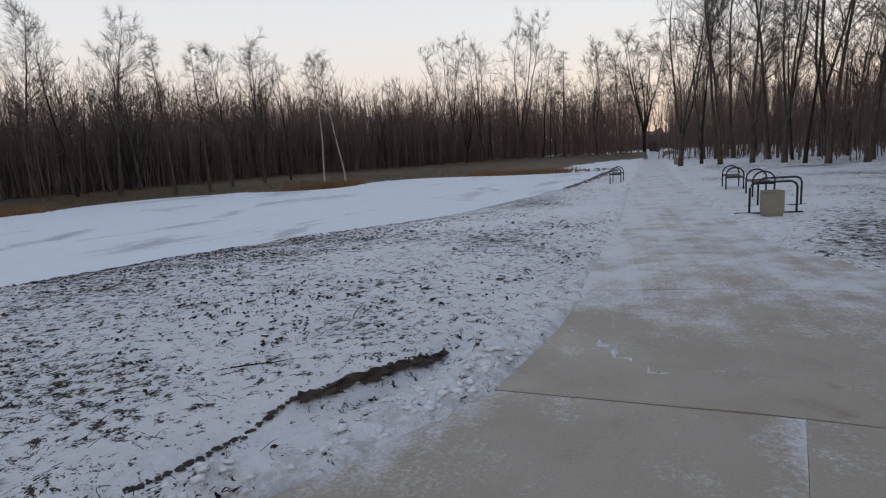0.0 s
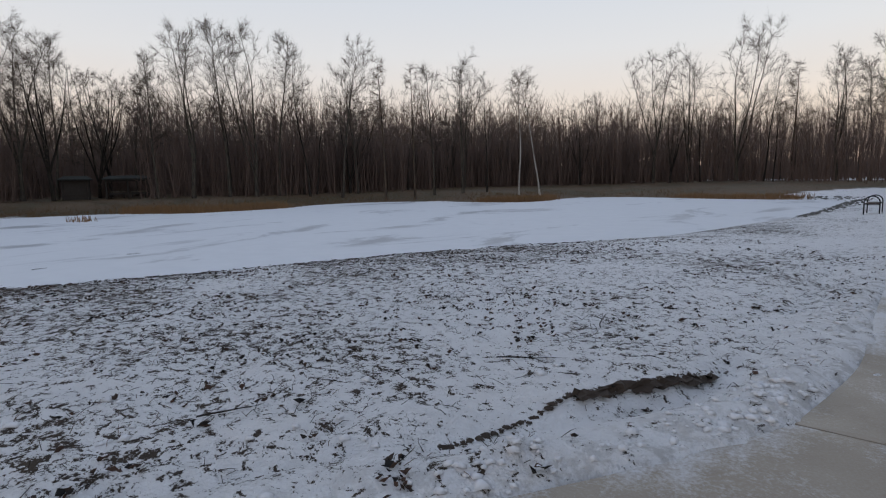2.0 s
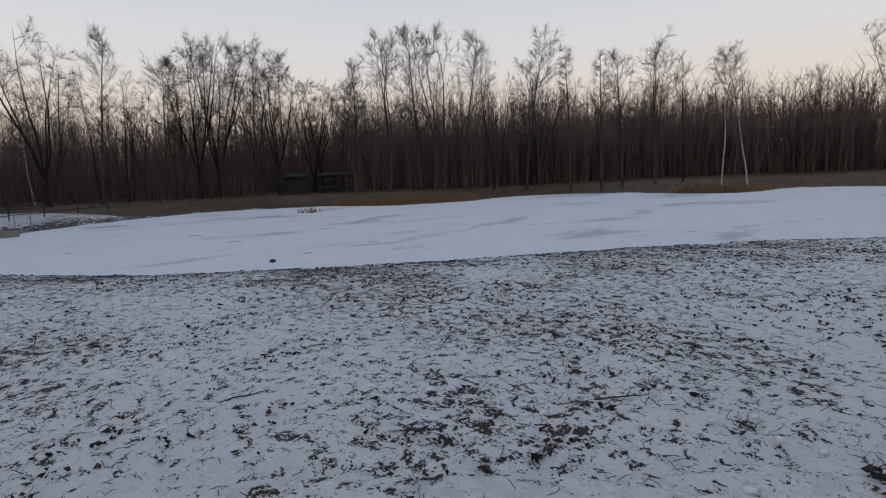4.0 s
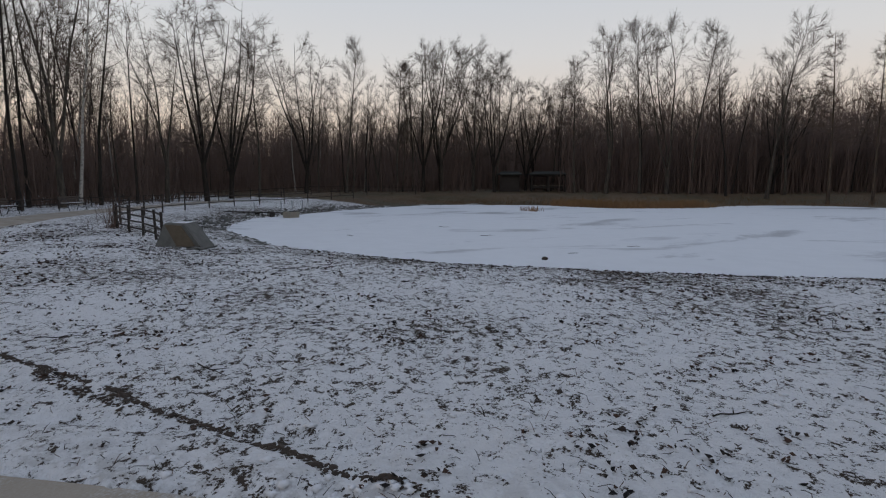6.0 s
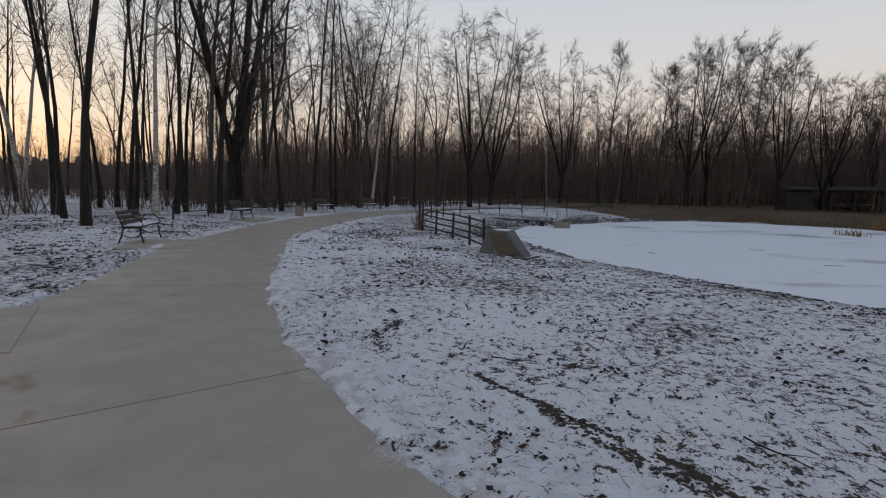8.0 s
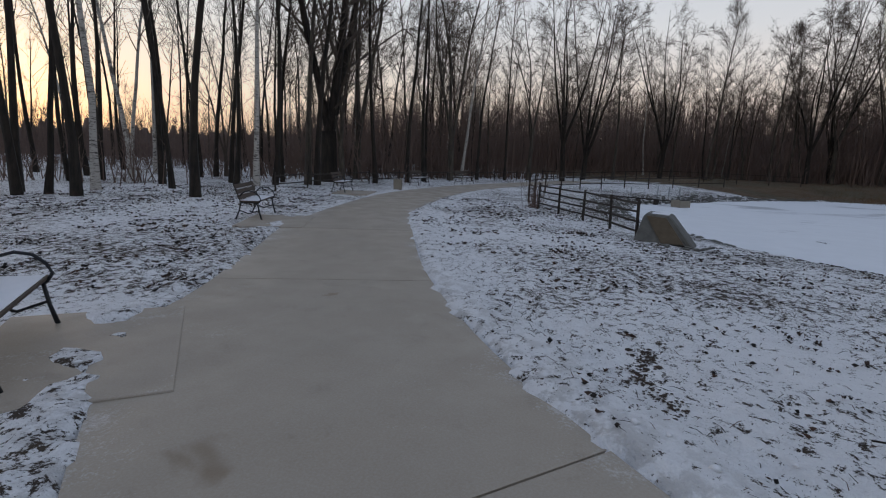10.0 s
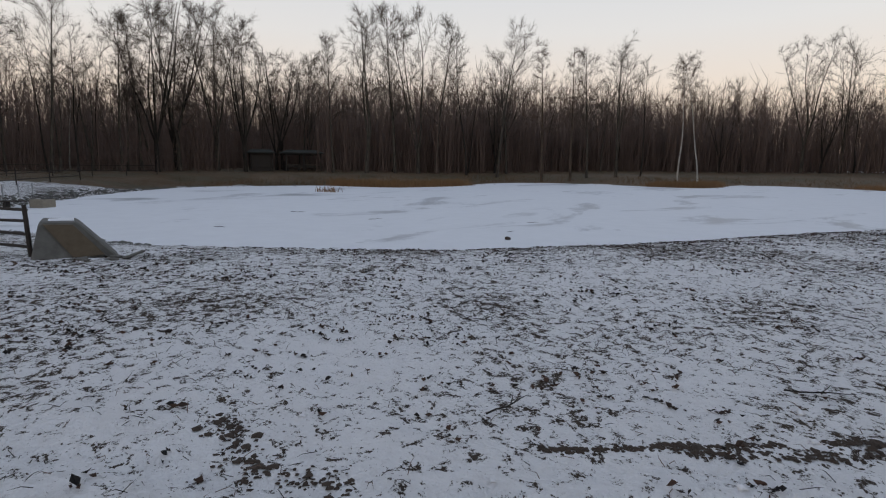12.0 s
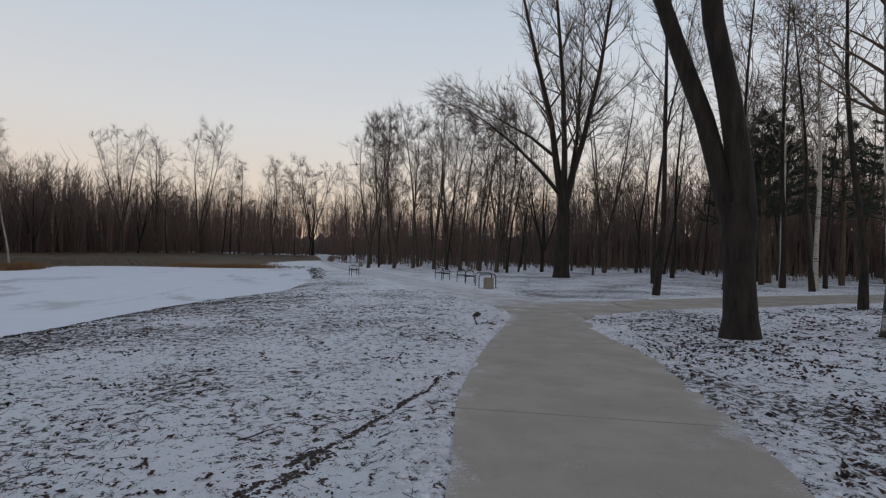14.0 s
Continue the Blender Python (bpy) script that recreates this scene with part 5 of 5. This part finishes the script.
def rip_rap(points, count, spread, seed, label):
    """Loose stones along the water's edge."""
    rng = random.Random(seed)
    line = smooth_line(points, 0.5)
    acc = Acc()
    xs = [rng.choice(line) for _ in range(count)]
    xy = [(p.x + rng.gauss(0, spread), p.y + rng.gauss(0, spread)) for p in xs]
    zs, _ = land(np.array([p[0] for p in xy]), np.array([p[1] for p in xy]))
    for (x, y), z in zip(xy, zs):
        if z > ICE_Z - 0.03:
            lump(acc, rng, x, y, z, rng.uniform(0.04, 0.13), 0.5)
    tagged(part("shore_stones", acc, M["stone"], smooth=False), label, "stones", kind="stuff")


rip_rap([(-21.5, -5.0), (-25.0, -6.6), (-30.0, -7.6), (-35.0, -7.2), (-39.0, -4.4), (-43.5, -1.2), (-48.0, 3.3), (-51.0, 8.4)], 900, 0.7, 57, "loose grey stones along the snowy pond edge")
rip_rap([(-2.5, 29.5), (-1.2, 38.0), (0.2, 48.9), (-2.6, 51.4)], 420, 0.5, 58, "loose grey stones along the pond edge")


# ---- litter on the snow ----
def scatter(name, count, seed, box, size, dens, mat, label, category, curl=0.5, each=3):
    """Small crumpled leaves strewn over the lawn in ragged tufts."""
    g = np.random.RandomState(seed)
    x, y = g.uniform(box[0], box[1], count * 3), g.uniform(box[2], box[3], count * 3)
    z, d, pd = relief(x, y)
    clump = value_noise(x, y, 1.1, 21) * 0.5 + value_noise(x, y, 0.35, 22) * 0.6
    keep = (d > 0.1) & (pd > 0.10) & (np.hypot(x + 8.7, y + 12.4) > 1.5) & (np.hypot(x + 16.8, y + 15.8) > 1.3) & (g.rand(len(x)) < np.clip(dens(d, pd) + 0.55 * clump, 0, 1))
    x, y = (np.repeat(q[keep][:count], each) for q in (x, y))
    n = len(x)
    heading = np.repeat(g.uniform(0, 6.28, n // each), each)
    run, cross = g.normal(0, 0.045, n), g.normal(0, 0.016, n)
    x, y = x + np.cos(heading) * run - np.sin(heading) * cross, y + np.sin(heading) * run + np.cos(heading) * cross
    z, d, pd = relief(x, y)
    s = g.uniform(*size, n) * (0.6 + 0.4 * g.rand(n))
    w = s * g.uniform(0.3, 0.75, n)
    a = heading + g.normal(0, 0.8, n)
    tilt = g.uniform(-curl, curl, (n, 4)) * s[:, None]
    ca, sa = np.cos(a), np.sin(a)
    V = np.zeros((n, 5, 3))
    for k, (u, v) in enumerate(((1, 0), (0.1, 1), (-1, 0), (-0.1, -1))):
        V[:, k, 0] = x + (u * ca * s - v * sa * w) * 0.5
        V[:, k, 1] = y + (u * sa * s + v * ca * w) * 0.5
        V[:, k, 2] = z + 0.006 + np.abs(tilt[:, k])
    V[:, 4] = np.stack([x, y, z + 0.004], -1)
    i = np.arange(n)[:, None, None] * 5
    F = (i + np.array([[0, 1, 4], [1, 2, 4], [2, 3, 4], [3, 0, 4]])[None]).reshape(-1, 3)
    me = bpy.data.meshes.new(name)
    me.from_pydata(V.reshape(-1, 3).tolist(), [], F.tolist())
    me.materials.append(mat)
    tagged(new(name, me), label, category, kind="stuff")


def leaf_mat(name, a, b, c):
    n = Nodes(name, 0.85)
    r = n.island()
    n.colour(n.mix(n.ramp(r, 0.4, 0.85, 0, 1), n.mix(n.ramp(r, 0.0, 0.6, 0, 1), a, b), c))
    return n.m


M["leaf"] = leaf_mat("fallen_leaf", (0.013, 0.012, 0.012), (0.042, 0.032, 0.027), (0.090, 0.050, 0.035))
scatter("fallen_leaves", 12500, 61, (-19, 1, -14, 15), (0.03, 0.08), lambda d, pd: 0.01 + 0.50 * np.exp(-d / 4.0), M["leaf"], "dark fallen leaves frozen in the thin snow", "leaves")
scatter("fallen_leaves", 7000, 62, (-28, -3, -26, -8), (0.03, 0.11), lambda d, pd: 0.12 + 0.12 * (pd > 0.8), M["leaf"], "dark fallen leaves beside the path", "leaves")
scatter("fallen_leaves", 3500, 63, (-4, 12, -10, 2), (0.03, 0.11), lambda d, pd: 0.14 + 0.12 * (pd > 1.0), M["leaf"], "dark fallen leaves under the trees", "leaves")


def soil_rut(points, width, seed, label, scarp=0.0):
    """A torn strip of bare wet earth with clods along it, and a cut edge where it is deep."""
    rng = random.Random(seed)
    line = smooth_line(points, 0.05)
    acc = Acc()
    xs, ys, ss = [], [], []
    for p in line:
        for _ in range(11):
            xs.append(p.x + rng.gauss(0, width * 0.42))
            ys.append(p.y + rng.gauss(0, width * 0.42))
            ss.append(rng.uniform(0.006, 0.019) * (1 if rng.random() < 0.85 else 2.0))
    zs = relief(np.array(xs), np.array(ys))[0]
    for x, y, z, s in zip(xs, ys, zs, ss):
        lump(acc, rng, x, y, z, s, 0.45)
    if scarp:
        rows = []
        zz = relief(np.array([p.x for p in line]), np.array([p.y for p in line]))[0]
        for i, p in enumerate(line):
            d = line[min(i + 1, len(line) - 1)] - line[max(i - 1, 0)]
            side = Vector((-d.y, d.x)).normalized()
            h = scarp * (0.5 + rng.random()) * min(1.0, i / 5, (len(line) - 1 - i) / 5)
            row = []
            for off, dz in ((-0.035, 0.004), (-0.005, 0.35), (0.02, 0.05), (0.04, -0.7), (0.06, -1.0), (0.085, -1.3)):
                o = off + rng.gauss(0, 0.022)
                row.append(len(acc.v))
                acc.v.append((p.x + side.x * o, p.y + side.y * o, zz[i] + 0.012 + (h * dz if abs(dz) > 0.01 else -0.02) + rng.gauss(0, 0.010)))
            rows.append(row)
        for r0, r1 in zip(rows, rows[1:]):
            for k in range(5):
                acc.f.append((r0[k], r0[k + 1], r1[k + 1], r1[k]))
    tagged(part("soil_rut", acc, M["soil"]), label, "rut", kind="stuff")


soil_rut([(-1.38, 4.28), (-1.62, 3.7), (-1.9, 3.3), (-2.1, 2.97)], 0.042, 71, "torn rut of dark wet soil beside the path", 0.026)
soil_rut([(-2.1, 2.97), (-2.25, 2.55), (-2.5, 1.9)], 0.022, 72, "thin rut of dark soil in the snow")
soil_rut([(-5.2, -2.9), (-5.85, -3.6), (-6.5, -4.2), (-7.15, -4.9), (-7.7, -5.4)], 0.05, 73, "long rut of dark soil along the path")
soil_rut([(-7.9, -5.6), (-8.3, -6.05), (-8.9, -6.7)], 0.045, 76, "long rut of dark soil along the path")
soil_rut([(-7.3, -5.15), (-7.75, -5.65), (-8.3, -6.15)], 0.10, 74, "torn dark soil in the wheel rut")
soil_rut([(-9.4, -7.7), (-9.95, -7.95), (-10.6, -7.85)], 0.14, 75, "trampled dark soil at the path edge")


def snow_clods(count, seed):
    """Crusted lumps of snow thrown up along the path edges."""
    g = np.random.RandomState(seed)
    rng = random.Random(seed)
    x, y = g.uniform(-11, 1.5, count * 60), g.uniform(-13, 8, count * 60)
    z, d, pd = relief(x, y)
    weight = np.exp(-((pd - 0.22) / 0.16) ** 2) + 0.10 * (pd > 0)
    weight = weight * np.clip(0.5 + value_noise(x, y, 0.9, 33), 0.05, 1) * np.where((y > 0.5) & (y < 5), 2.5, np.where(y < -4, 0.25, 1.0))
    keep = (pd > 0.03) & (d > 1) & (g.rand(len(x)) < weight * 0.4)
    acc = Acc()
    for px, py, pz in list(zip(x[keep], y[keep], z[keep]))[:count]:
        lump(acc, rng, px, py, pz + 0.002, rng.uniform(0.012, 0.042) * (1.5 if rng.random() < 0.08 else 1), 0.55)
    tagged(part("snow_clods", acc, M["snow"], smooth=True), "crusted lumps of snow along the path edge", "snow", kind="stuff")


snow_clods(1500, 81)


def bits(name, count, seed, box, dens, label):
    """Thin dark grass stems and twig bits lying on the snow."""
    g = np.random.RandomState(seed)
    rng = random.Random(seed)
    x, y = g.uniform(box[0], box[1], count * 3), g.uniform(box[2], box[3], count * 3)
    z, d, pd = relief(x, y)
    clump = value_noise(x, y, 0.9, 41) * 0.6 + value_noise(x, y, 0.25, 42) * 0.5
    keep = (d > 0.1) & (pd > 0.15) & (g.rand(len(x)) < np.clip(dens(d, pd) + 0.5 * clump, 0, 1))
    acc = Acc()
    for px, py, pz in list(zip(x[keep], y[keep], z[keep]))[:count]:
        a, L = rng.uniform(0, 6.28), rng.uniform(0.03, 0.13)
        p = Vector((px, py, pz + 0.004))
        q = p + Vector((math.cos(a) * L, math.sin(a) * L, rng.uniform(-0.005, 0.05)))
        m = p.lerp(q, 0.5) + Vector((rng.gauss(0, 0.012), rng.gauss(0, 0.012), 0.012))
        acc.tube([p, m, q], [0.0028, 0.0024, 0], 3)
    tagged(part(name, acc, M["scrub"] if seed % 2 else M["bark"]), label, "twigs", kind="stuff")


bits("grass_stems", 5200, 90, (-14, 1, -11, 11), lambda d, pd: 0.25 + 0.3 * np.exp(-d / 5), "dark grass stems and twig bits in the snow")
bits("grass_stems", 2600, 91, (-14, 1, -11, 11), lambda d, pd: 0.25 + 0.3 * np.exp(-d / 5), "dry straw stems lying on the snow")


def bench_pad(x, y, turn):
    """A concrete pad that joins a bench to the path."""
    a = Acc()
    a.box(pose(0, 0, -0.03), 2.2, 1.5, 0.09, 0.008)
    me = a.mesh("pavement", M["concrete"])
    at = me.attributes.new("snow", "FLOAT", "POINT")
    at.data.foreach_set("value", [0.30] * len(me.vertices))
    ob = tagged(new("pavement", me), "concrete pad under the bench, dusted with snow", "pavement", kind="structure")
    ob.matrix_basis = pose(x, y, 0.0, 0, 0, turn)


bench_pad(-16.75, -15.75, 22)
bench_pad(-8.80, -12.37, 40)
bench_pad(-26.9, -18.6, 14)
